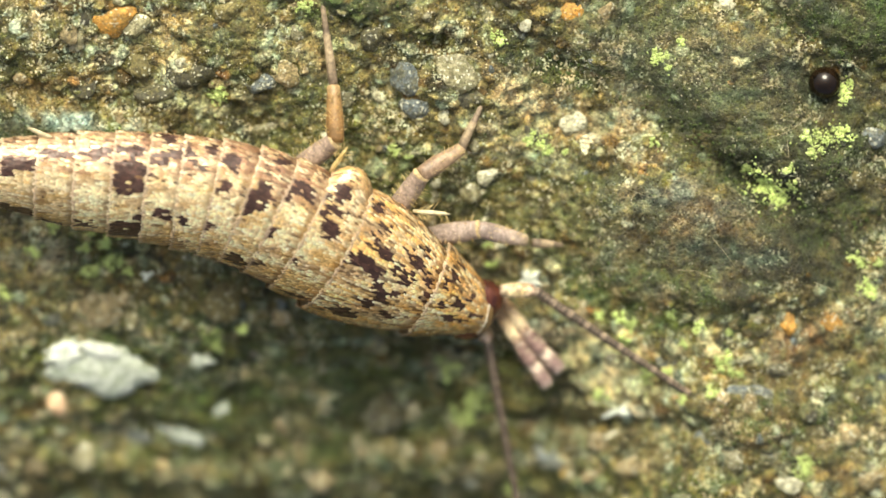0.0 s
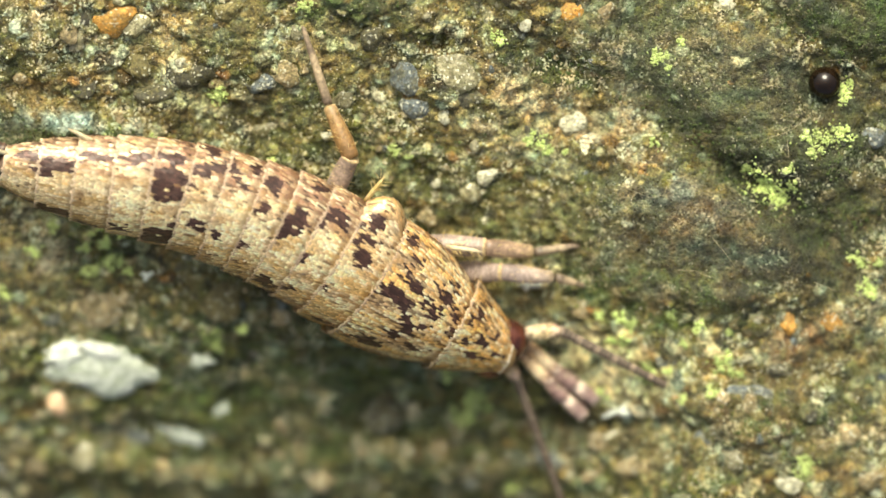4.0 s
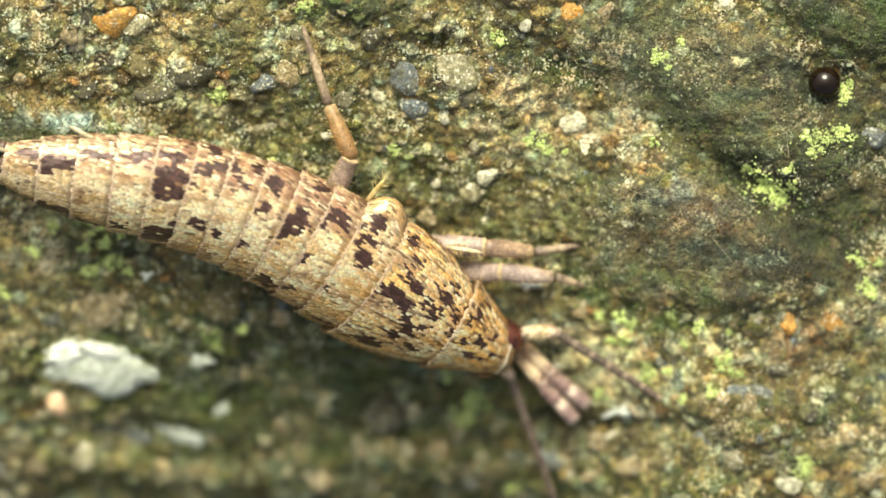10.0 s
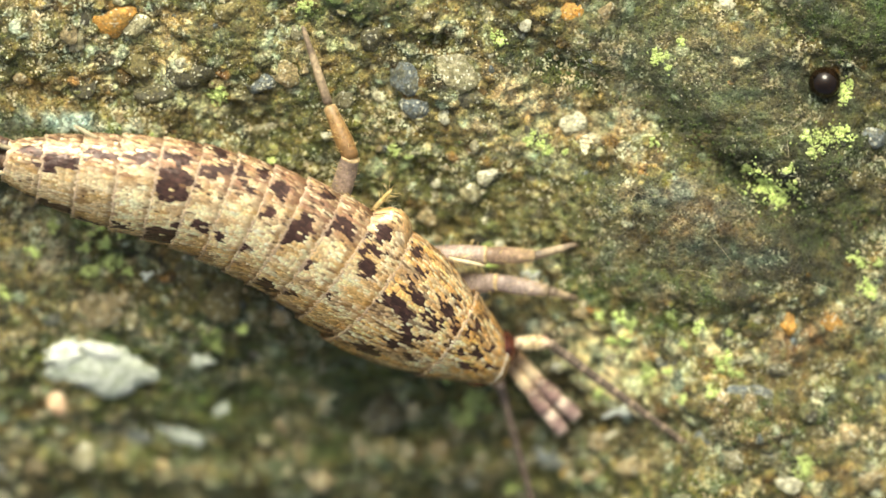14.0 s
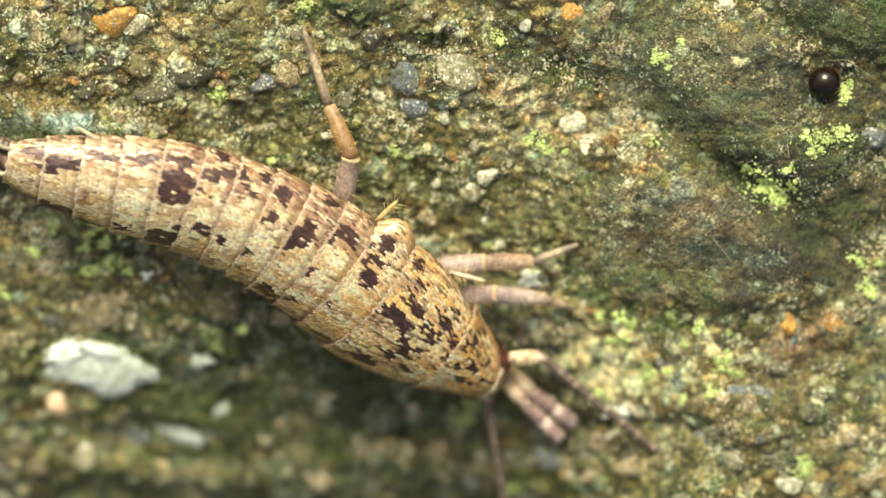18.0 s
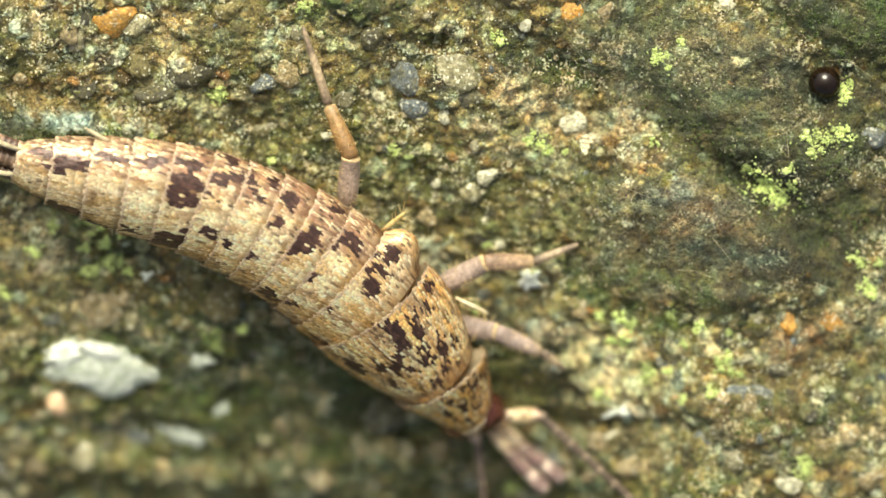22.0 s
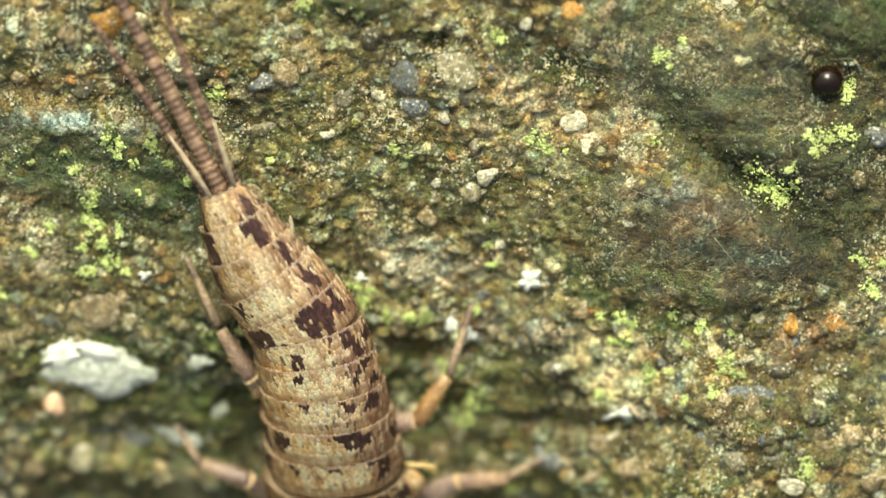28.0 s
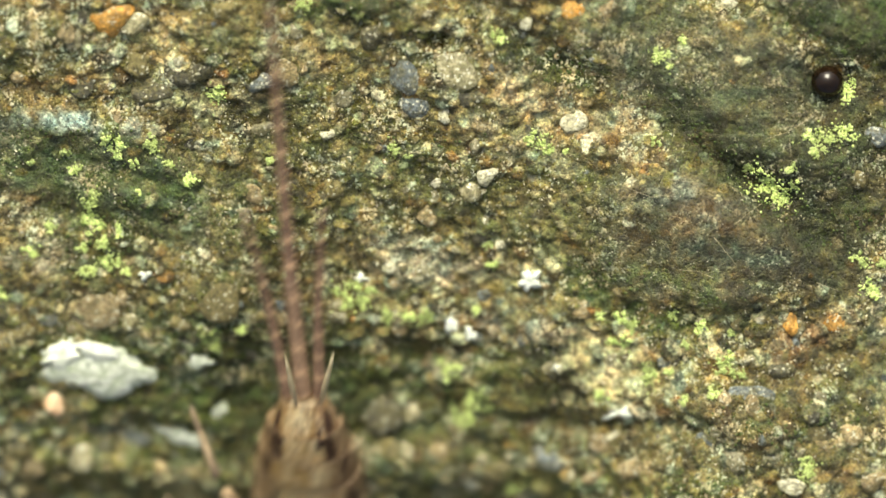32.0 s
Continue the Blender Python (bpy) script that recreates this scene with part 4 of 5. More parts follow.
def make_segment(n):
    name, front, back, *_ = SEGMENTS[n]
    rng = np.random.RandomState(40 + n)
    around = 44
    verts, faces, tints = [], [], []
    steps = (-0.2, 0.0, 0.1, 0.3, 0.5, 0.7, 0.85, 0.95, 1.0)
    for f in steps:
        for k in range(around):
            angle = -180 + 360 * k / around
            p = hull(n, max(f, 0.0), angle)
            if f < 0:
                p = Vector((p.x + 0.12, p.y * 0.9, p.z * 0.9))
            verts.append(p)
            tints.append((0.34, 0.21, 0.085))
    ends = []
    for shrink, f in ((0.975, 1.0), (0.90, 0.86)):
        ends.append(len(verts))
        for k in range(around):
            p = hull(n, f, -180 + 360 * k / around)
            verts.append(Vector((p.x, p.y * shrink, p.z * shrink)))
            tints.append((0.55, 0.45, 0.3))
    rows = [i * around for i in range(len(steps))] + ends
    for p, q in zip(rows, rows[1:]):
        for k in range(around):
            j = (k + 1) % around
            faces.append((p + k, q + k, q + j, p + j))
    faces.append(tuple(range(around)))
    faces.append(tuple(rows[-1] + k for k in reversed(range(around))))
    plate = build(name, verts, faces, SCALE, bristletail, tints)
    # overlapping scales, each a small tongue that lifts at its rear edge
    sv, sf, sc = [], [], []
    long = back - front
    lines = max(6, int(long / 0.078))
    for i in range(-1, lines):
        f = (i + 0.3) / lines
        ring = hull(n, f, 90).y
        count = int(ring * radians(236) * 0.92 / 0.042)
        for k in range(count):
            angle = -118 + 236 * (k + 0.5 * (i % 2) + rng.uniform(-0.18, 0.18)) / count
            ff = f + rng.uniform(-0.01, 0.01)
            half = 0.025 * rng.uniform(0.85, 1.2) / (ring * 0.9) * 57.3
            length = 0.15 * rng.uniform(0.8, 1.3) / long
            base = len(sv)
            lift0, lift1, lean = 0.0, 0.008 + 0.02 * rng.rand(), rng.normal(0, 0.006)
            for df, da, lift in ((0, -0.7, lift0), (0, 0.7, lift0), (0.55, -1, 0.01), (0.55, 1, 0.01), (1.0, -0.55, lift1 + lean), (1.0, 0.55, lift1 - lean)):
                p = hull(n, ff + df * length, angle + da * half)
                out = Vector((0, p.y, p.z)).normalized()
                if ff + df * length > 1:
                    p.x = long * -0.5 - (ff + df * length - 1) * long * 0.6
                sv.append(p + out * lift)
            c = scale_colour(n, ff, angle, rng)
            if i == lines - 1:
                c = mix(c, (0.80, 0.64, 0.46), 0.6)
            # front rows carry painted shade from the plate ahead
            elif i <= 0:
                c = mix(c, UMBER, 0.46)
            # root darkened, tip brightened: shading between scales put into their colour
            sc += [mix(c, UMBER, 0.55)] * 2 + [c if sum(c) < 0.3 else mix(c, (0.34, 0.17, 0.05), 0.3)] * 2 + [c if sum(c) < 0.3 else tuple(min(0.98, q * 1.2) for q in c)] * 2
            sf += [(base, base + 1, base + 3, base + 2), (base + 2, base + 3, base + 5, base + 4)]
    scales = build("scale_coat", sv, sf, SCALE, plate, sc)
    scales["kind"] = "stuff"
    # thin pale hind margin
    line = [hull(n, 1.0, a) for a in range(-85, 86, 10)]
    v, f, _ = tube([(p.x - 0.012, p.y * 1.012, p.z * 1.012) for p in line], [0.005] * len(line), 6)
    build("hind_margin", v, f, MARGIN, plate, label="thin pale margin")
    return plate


PLATES = [make_segment(n) for n in range(len(SEGMENTS))]


def ellipsoid(centre, radii, n=20):
    verts, faces = [], []
    for i in range(n // 2 + 1):
        a = math.pi * i / (n // 2)
        for k in range(n):
            b = 2 * math.pi * k / n
            verts.append((centre[0] + radii[0] * math.sin(a) * math.cos(b), centre[1] + radii[1] * math.sin(a) * math.sin(b), centre[2] + radii[2] * math.cos(a)))
    for i in range(n // 2):
        for k in range(n):
            j = (k + 1) % n
            faces.append((i * n + k, (i + 1) * n + k, (i + 1) * n + j, i * n + j))
    return verts, faces, [(0.13, 0.065, 0.035)] * len(verts)


def make_head():
    v, f, c = ellipsoid((-0.16, 0, -0.2), (0.34, 0.44, 0.36), 24)
    head = build("head", v, f, LIMB, bristletail, c, "brown rounded head")
    for side in (-1, 1):
        v, f, c = ellipsoid((-0.36, 0.23 * side, -0.02), (0.42, 0.40, 0.36), 28)
        build("compound_eye", v, f, EYE, head, label="glossy red-brown compound eye")
    v, f, c = ellipsoid((-0.06, 0, -0.40), (0.2, 0.3, 0.3), 20)
    build("face", v, f, LIMB, head, c, "brown bristly face")
    # pale front edge of the neck shield
    pts = []
    for k in range(-9, 10):
        p = hull(0, 0.0, k * 10)
        pts.append((p.x + 0.01, p.y * 1.0, p.z * 1.0))
    v, f, _ = tube(pts, [0.017] * len(pts), 8)
    build("front_rim", v, f, RIM, PLATES[0], label="pale rim of the neck shield")
    return head


head = make_head()


def ringed(length, r0, r1, ring, dark, light, bend=0.0, every=3, n=10):
    """A tapering ringed bar along +x, banded dark and light."""
    pts, radii, tints = [], [], []
    count = max(3, int(length / ring))
    for k in range(count):
        for f, swell in ((0.05, 0.9), (0.5, 1.04), (0.92, 1.06)):
            d = (k + f) / count
            pts.append((d * length, bend * d * d * length, 0))
            radii.append((r0 + (r1 - r0) * d) * swell)
            c = light if k % every == 0 else dark
            tints.append(mix(c, light, 0.5) if f > 0.9 else c)
    return tube(pts, radii, n, tints)


def bristles(parent, along, count, reach, seed, spread_out=0.06, lean=0.3):
    rng = np.random.RandomState(seed)
    pieces = []
    for k in range(count):
        x = along * rng.uniform(0.15, 1.0)
        a = rng.uniform(0, 6.28)
        d = Vector((lean + rng.uniform(0, 0.5), math.cos(a), math.sin(a))).normalized() * reach * rng.uniform(0.6, 1.2)
        o = Vector((x, math.cos(a) * spread_out, math.sin(a) * spread_out))
        pieces.append(tube((o, o + d * 0.5, o + d), (0.0055, 0.0045, 0.002), 4))
    v, f, _ = merged(pieces)
    ob = build("bristle_fringe", v, f, BRISTLE, parent)
    ob["kind"] = "stuff"
    return ob


BAND_D, BAND_L = (0.075, 0.042, 0.029), (0.25, 0.165, 0.105)
TAIL = [build("tail_filament", *ringed(2.3, 0.155 - 0.028 * k, 0.132 - 0.028 * k, 0.115, BAND_D if k else mix(BAND_D, BAND_L, 0.35), BAND_L, 0, 4)[:2], LIMB, bristletail,
              ringed(2.3, 0.155 - 0.028 * k, 0.132 - 0.028 * k, 0.115, BAND_D if k else mix(BAND_D, BAND_L, 0.35), BAND_L, 0, 4)[2], "banded brown tail filament") for k in range(4)]
CERCI = []
for side in (-1, 1):
    for k in range(2):
        v, f, c = ringed(1.9, 0.118 - 0.036 * k, 0.082 - 0.036 * k, 0.1, BAND_D, BAND_L, 0, 4)
        CERCI.append((side, k, build("cercus", v, f, LIMB, bristletail, c, "banded brown side filament")))


def stylus(seg, f, angle, length, out, side):
    """A pale peg under the plate's edge, pointing back and outwards."""
    v, f2, c = tube(((0, 0, 0), (length * 0.4, 0, 0), (length * 0.8, 0, 0), (length, 0, 0)), (0.04, 0.055 if length > 1 else 0.042, 0.034, 0.006), 8)
    ob = build("stylus", v, f2, STYLUS, PLATES[seg], label="pale yellow stylus")
    p = hull(seg, f, angle * side)
    d = Vector((-math.cos(radians(out)), math.sin(radians(out)) * side, 0.1))
    turn = d.to_track_quat("X", "Z").to_matrix().to_4x4()
    ob.matrix_basis = Matrix.Translation(p * 0.93 * MM) @ turn


for side in (-1, 1):
    low = 0 if side > 0 else 24
    stylus(12, 1.0, 62 if side > 0 else 14, 1.45, 13 if side > 0 else 4, side)
    stylus(10, 0.7, 84 + low, 0.55 if side > 0 else 0.35, 26 if side > 0 else 12, side)
    stylus(9, 0.7, 86 + low, 0.3, 18, side)

def mottled(points, radii, n, tints, seed, patch=0.35):
    """A bar like tube() in short steps, its colours broken by dark and pale flecks."""
    rng = np.random.RandomState(seed)
    pts, rad, cols = [], [], []
    for k in range(len(points) - 1):
        steps = max(1, int((Vector(points[k + 1]) - Vector(points[k])).length / 0.045))
        for j in range(steps):
            f = j / steps
            pts.append(Vector(points[k]).lerp(Vector(points[k + 1]), f))
            rad.append((radii[k] * (1 - f) + radii[k + 1] * f) * (1 + rng.uniform(-0.03, 0.03)))
            cols.append(mix(tints[k], tints[k + 1], f))
    pts, rad, cols = pts + [Vector(points[-1])], rad + [radii[-1]], cols + [tints[-1]]
    v, f, c = tube(pts, rad, n, cols)
    out = []
    for q in c:
        k = rng.rand()
        out.append(mix(q, (0.1, 0.055, 0.04), 0.65) if k < patch else mix(q, (0.85, 0.72, 0.5), 0.4) if k > 1 - patch * 0.6 else q)
    return v, f, out


SCAPE, FLAGELLUM, PALP_BASE, PALP_TIP = [], [], [], []
for side in (1, -1):
    v, f, c = mottled(((-0.05, 0, 0), (0.1, 0, 0), (0.35, 0, 0), (0.52, 0, 0), (0.58, 0, 0)), (0.1, 0.13, 0.145, 0.12, 0.07), 14,
                   [(0.3, 0.2, 0.14), (0.62, 0.5, 0.3), (0.66, 0.5, 0.24), (0.46, 0.28, 0.2), (0.3, 0.2, 0.15)], 3)
    SCAPE.append(build("scape", v, f, LIMB, bristletail, c, "cream and pinkish antenna base"))
    # right antenna's pale rings are darkened, its shade put into the tint
    v, f, c = ringed(7.2, 0.09, 0.022, 0.09, (0.10, 0.075, 0.055), (0.27, 0.205, 0.145) if side > 0 else (0.16, 0.125, 0.09), 0.012, 4)
    FLAGELLUM.append(build("antenna", v, f, LIMB, bristletail, c, "thin banded grey-brown antenna"))
    v, f, c = mottled(((-0.1, 0, 0), (0.1, 0, 0), (0.4, 0, 0), (0.6, 0, 0), (0.66, 0, 0)), (0.08, 0.11, 0.135, 0.12, 0.08), 14,
                   [(0.2, 0.11, 0.07), (0.55, 0.36, 0.18), (0.82, 0.66, 0.40), (0.34, 0.20, 0.14), (0.6, 0.46, 0.36)], 4, 0.14)
    PALP_BASE.append(build("palp_base", v, f, LIMB, bristletail, c, "cream and brown palp joint"))
    v, f, c = mottled(((-0.03, 0, 0), (0.08, 0, 0), (0.3, 0, 0), (0.45, 0, 0), (0.5, 0, 0), (0.7, 0, 0), (0.9, 0, 0), (0.98, 0, 0)), (0.09, 0.13, 0.15, 0.145, 0.12, 0.145, 0.14, 0.115), 14,
                   [(0.6, 0.47, 0.36), (0.27, 0.17, 0.14), (0.26, 0.165, 0.145), (0.3, 0.2, 0.17), (0.66, 0.54, 0.42), (0.26, 0.17, 0.155), (0.33, 0.24, 0.21), (0.7, 0.6, 0.46)], 5, 0.14)
    PALP_TIP.append(build("palp_tip", v, f, LIMB, bristletail, c, "purplish grey palp end"))

LIMB_GREY, LIMB_RUST, LIMB_RING = (0.34, 0.265, 0.225), (0.25, 0.14, 0.05), (0.5, 0.37, 0.19)


def make_leg(fore, side):
    """Femur (from the knee towards the body), tibia and foot; all along +x."""
    rust = LIMB_GREY if fore == 0 else mix(LIMB_RUST, LIMB_GREY, 0.45) if fore == 1 else LIMB_RUST
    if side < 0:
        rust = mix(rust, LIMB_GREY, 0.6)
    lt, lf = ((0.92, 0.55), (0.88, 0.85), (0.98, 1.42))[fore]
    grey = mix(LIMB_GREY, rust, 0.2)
    # right legs: shade beneath the body mixed into their colours
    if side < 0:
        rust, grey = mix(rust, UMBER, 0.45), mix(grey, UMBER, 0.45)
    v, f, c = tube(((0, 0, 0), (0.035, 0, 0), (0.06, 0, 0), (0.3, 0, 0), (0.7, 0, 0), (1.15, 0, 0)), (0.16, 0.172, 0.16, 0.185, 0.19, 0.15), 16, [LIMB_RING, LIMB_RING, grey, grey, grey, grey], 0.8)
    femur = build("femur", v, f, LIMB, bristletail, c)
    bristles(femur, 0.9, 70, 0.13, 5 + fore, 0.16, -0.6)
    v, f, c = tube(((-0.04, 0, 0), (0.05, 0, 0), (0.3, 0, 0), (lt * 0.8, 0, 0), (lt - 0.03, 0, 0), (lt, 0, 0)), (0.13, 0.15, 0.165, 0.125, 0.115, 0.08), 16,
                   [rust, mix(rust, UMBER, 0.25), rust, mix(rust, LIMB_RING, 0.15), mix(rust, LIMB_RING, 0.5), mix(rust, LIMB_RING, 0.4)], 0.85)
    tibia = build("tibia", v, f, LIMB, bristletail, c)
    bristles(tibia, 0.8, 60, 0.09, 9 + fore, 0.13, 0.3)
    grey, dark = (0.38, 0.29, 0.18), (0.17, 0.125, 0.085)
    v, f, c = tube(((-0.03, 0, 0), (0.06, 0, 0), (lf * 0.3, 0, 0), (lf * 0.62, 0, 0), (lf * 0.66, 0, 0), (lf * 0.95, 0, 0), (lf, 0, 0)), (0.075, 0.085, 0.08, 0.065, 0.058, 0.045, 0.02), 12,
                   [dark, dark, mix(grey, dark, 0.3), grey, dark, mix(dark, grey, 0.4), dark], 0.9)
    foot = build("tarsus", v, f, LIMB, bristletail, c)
    return femur, tibia, foot


LEGS = {(fore, side): make_leg(fore, side) for fore in range(3) for side in (1, -1)}
for seg in (1, 2):
    v, f, c = tube(((0, 0, 0), (0.25, 0, 0), (0.52, 0, 0), (0.66, 0, 0)), (0.034, 0.046, 0.038, 0.01), 8)
    peg = build("coxal_stylus", v, f, STYLUS if seg == 1 else BRISTLE, PLATES[seg], label="bristly pale yellow stylus by the leg")
    peg.matrix_basis = Matrix.Translation(Vector((-0.05, 1.12, -0.15) if seg == 1 else (-0.48, 1.12, -0.05)) * MM) @ pose(0, 0, 0, 0, -6, 28 if seg == 1 else 88)
    bristles(peg, 0.6, 26, 0.2, 77 + seg, 0.03, 0.5)


# ---- how it moves: short rests with quick shuffles between them ----
STATIONS = (0.0, 0.75, 2.44, 4.37, 6.21, 7.53, 9.6, 12.0, 17.0)
DIVE, LEVEL = (-1.8, -1.8, -1.7, -1.5, -1.15, -0.75, 0, 0, 0), (0,) * 9
HEIGHT = (0.75, 0.85, 1.0, 0.95, 0.9, 0.85, 0.75, 0.7, 0.5)
RESTS, STANDS = [], {}


def rest(start, end, rolls, *points, dive=False):
    """The body lies still from start to end with its stations at these plan points; dive: the forebody dips over the ledge."""
    RESTS.append((start, end, rolls, points, DIVE if dive else LEVEL))


def stand(fore, side, start, end, *points):
    """A leg keeps its knee, ankle and claw at these plan points from start to end."""
    STANDS.setdefault((fore, side), []).append((start, end, points))


def lean_height(u, v):
    x, y, _ = plan(u, v)
    return float(base_height(np.array(x), np.array(y)))


def spot(u, v, above):
    return Vector(plan(u, v, lean_height(u, v) + above))


def stations_at(t):
    a = b = RESTS[0]
    for r in RESTS:
        if r[0] <= t + 1e-6:
            a = b = r
            if t <= r[1]:
                break
        else:
            b = r
            break
    k = 0 if a is b or b[0] <= a[1] else min(1, max(0, (t - a[1]) / (b[0] - a[1])))
    pts = [(p[0] * (1 - k) + q[0] * k, p[1] * (1 - k) + q[1] * k) for p, q in zip(a[3], b[3])]
    rolls = [p * (1 - k) + q * k for p, q in zip(a[2], b[2])]
    dips = [p * (1 - k) + q * k for p, q in zip(a[4], b[4])]
    return [spot(u, v, h + d) for (u, v), h, d in zip(pts, HEIGHT, dips)], rolls


def stand_at(rows, t):
    before = [r for r in rows if r[0] <= t + 1e-6][-1]
    after = [r for r in rows if r[1] >= t - 1e-6][0]
    if before is after or after[0] <= t:
        return after[2]
    k = (t - before[1]) / (after[0] - before[1])
    return [(p[0] * (1 - k) + q[0] * k, p[1] * (1 - k) + q[1] * k) for p, q in zip(before[2], after[2])]


def curve_point(pts, s):
    n = len(STATIONS)
    i = max(0, min(n - 2, sum(1 for q in STATIONS if q <= s) - 1))

    def slope(k):
        lo, hi = max(0, k - 1), min(n - 1, k + 1)
        return (pts[hi] - pts[lo]) / (STATIONS[hi] - STATIONS[lo])
    gap = STATIONS[i + 1] - STATIONS[i]
    f = (s - STATIONS[i]) / gap
    if f < 0:
        return pts[0] + slope(0) * (s - STATIONS[0])
    if f > 1:
        return pts[-1] + slope(n - 1) * (s - STATIONS[-1])
    a, b, c, d = 2 * f ** 3 - 3 * f ** 2 + 1, f ** 3 - 2 * f ** 2 + f, -2 * f ** 3 + 3 * f ** 2, f ** 3 - f ** 2
    return pts[i] * a + slope(i) * (b * gap) + pts[i + 1] * c + slope(i + 1) * (d * gap)


def axes(origin, ahead, roll=0.0):
    x = ahead.normalized()
    y = Vector((0, 0, 1)).cross(x).normalized()
    z = x.cross(y)
    r = radians(roll)
    z, y = z * math.cos(r) - y * math.sin(r), y * math.cos(r) + z * math.sin(r)
    m = Matrix((x, y, z)).transposed().to_4x4()
    m.translation = origin * MM
    return m


def body_pose(t, s, along=None):
    pts, (front, back) = stations_at(t)
    f = min(1, max(0, (s - 1.0) / 5.0))
    d = 0.2 if along is None else along
    ahead, behind = curve_point(pts, s - d), curve_point(pts, s + d)
    middle = curve_point(pts, s) if along is None else curve_point(pts, s) * 0.35 + (ahead + behind) * 0.325
    return axes(middle, ahead - behind, front * (1 - f) + back * f)


def feeler(t):
    """Headings below the x axis of scape, antenna, right antenna and palps."""
    table = FEELERS
    for a, b in zip(table, table[1:]):
        if t <= b[0]:
            k = min(1, max(0, (t - a[0]) / (b[0] - a[0])))
            return [p * (1 - k) + q * k for p, q in zip(a[1:], b[1:])]
    return list(table[-1][1:])


FEELERS = ((0, 8, 34, 74, 54), (0.6, 8, 32, 70, 47), (1.45, 4, 30, 66, 42), (2.3, 4, 27, 64, 44), (6, 4, 28, 64, 42), (11, 6, 31, 64, 45),
           (12.5, 8, 36, 66, 50), (17, 6, 38, 75, 48), (19, 10, 41, 76, 38), (22, 6, 43, 78, 46), (23, 30, 60, 95, 60), (25, 60, 80, 110, 75), (32, 80, 85, 110, 85))


def heading(origin, degrees_down, dip=0.0):
    a = radians(-degrees_down)
    return axes(origin, Vector((math.cos(a), math.sin(a), dip)))


def motions():
    rest(0, 0.1, (27, 34), (862, 548), (775, 514), (618, 437), (439, 357), (267, 327), (134, 315), (-66, 292), (-281, 219), (-721, 90))
    rest(0.6, 1.3, (27, 34), (870, 590), (784, 538), (630, 441), (453, 357), (274, 325), (142, 314), (-57, 291), (-272, 218), (-712, 90))
    rest(1.467, 2.133, (27, 34), (898, 612), (820, 568), (674, 477), (499, 385), (323, 337), (190, 322), (-10, 295), (-225, 220), (-665, 90))
    rest(2.267, 3.5, (27, 34), (905, 620), (821, 578), (670, 488), (498, 398), (330, 343), (200, 322), (2, 291), (-213, 218), (-653, 90))
    rest(5.5, 11.9, (27, 34), (897, 620), (818, 578), (672, 489), (499, 397), (332, 340), (201, 318), (2, 286), (-213, 217), (-653, 90))
    rest(12.4, 14.2, (27, 34), (886, 638), (814, 597), (676, 506), (505, 406), (338, 343), (206, 318), (6, 281), (-209, 215), (-649, 90))
    rest(16.5, 17.2, (27, 34), (875, 648), (806, 608), (673, 517), (504, 409), (339, 345), (208, 318), (9, 280), (-206, 215), (-646, 90))
    rest(17.5, 18.8, (27, 34), (873, 662), (806, 620), (676, 524), (508, 415), (341, 348), (209, 321), (9, 283), (-206, 216), (-646, 90))
    rest(18.95, 19.7, (27, 34), (869, 700), (802, 639), (674, 526), (511, 415), (347, 345), (215, 318), (15, 280), (-200, 215), (-640, 90))
    rest(19.9, 21.7, (27, 34), (853, 735), (790, 662), (670, 532), (511, 415), (352, 346), (221, 318), (22, 278), (-193, 214), (-633, 90))
    rest(22, 22.1, (27, 34), (853, 744), (792, 670), (676, 540), (516, 424), (355, 354), (223, 324), (23, 283), (-192, 216), (-632, 90))
    rest(22.4, 22.933, (27, 34), (841, 775), (787, 699), (680, 565), (525, 445), (365, 365), (234, 332), (34, 289), (-181, 218), (-621, 90))
    rest(23.067, 23.6, (28, 44), (775, 819), (746, 766), (691, 640), (563, 490), (435, 371), (311, 323), (144, 242), (-64, 127), (-473, -158))
    rest(23.8, 24.4, (23, 46), (766, 827), (737, 774), (689, 644), (567, 498), (446, 369), (321, 320), (159, 242), (-51, 130), (-463, -152))
    rest(24.7, 25.033, (21, 33), (772, 848), (739, 796), (679, 689), (574, 550), (452, 425), (339, 362), (198, 255), (4, 112), (-375, -216))
    rest(25.167, 25.5, (10, 42), (768, 933), (738, 881), (678, 756), (596, 595), (500, 456), (394, 387), (264, 278), (81, 124), (-254, -238))
    rest(27.5, 28.1, (0, 26), (634, 1088), (629, 1031), (613, 898), (586, 725), (548, 579), (473, 482), (390, 330), (282, 124), (56, -286))
    rest(28.25, 28.5, (-1, 24), (640, 1138), (636, 1081), (622, 948), (597, 775), (562, 629), (497, 532), (424, 380), (318, 176), (90, -236))
    rest(28.67, 28.967, (-1, 24), (648, 1165), (645, 1108), (632, 975), (607, 802), (573, 656), (509, 559), (430, 403), (325, 198), (97, -214))
    rest(29.067, 29.833, (-4, 15), (601, 1197), (601, 1140), (600, 1013), (598, 858), (590, 722), (556, 619), (524, 493), (469, 278), (354, -175), dive=True)
    rest(29.933, 30.333, (-4, 16), (614, 1256), (619, 1199), (623, 1073), (619, 918), (600, 782), (578, 681), (546, 554), (519, 339), (447, -133), dive=True)
    rest(30.433, 31.433, (-3, 8), (597, 1331), (594, 1275), (593, 1148), (591, 994), (583, 858), (566, 751), (555, 624), (556, 408), (543, -60), dive=True)
    rest(31.533, 31.933, (-3, 14), (596, 1356), (594, 1300), (593, 1173), (591, 1019), (581, 882), (570, 788), (548, 675), (539, 460), (515, -14), dive=True)
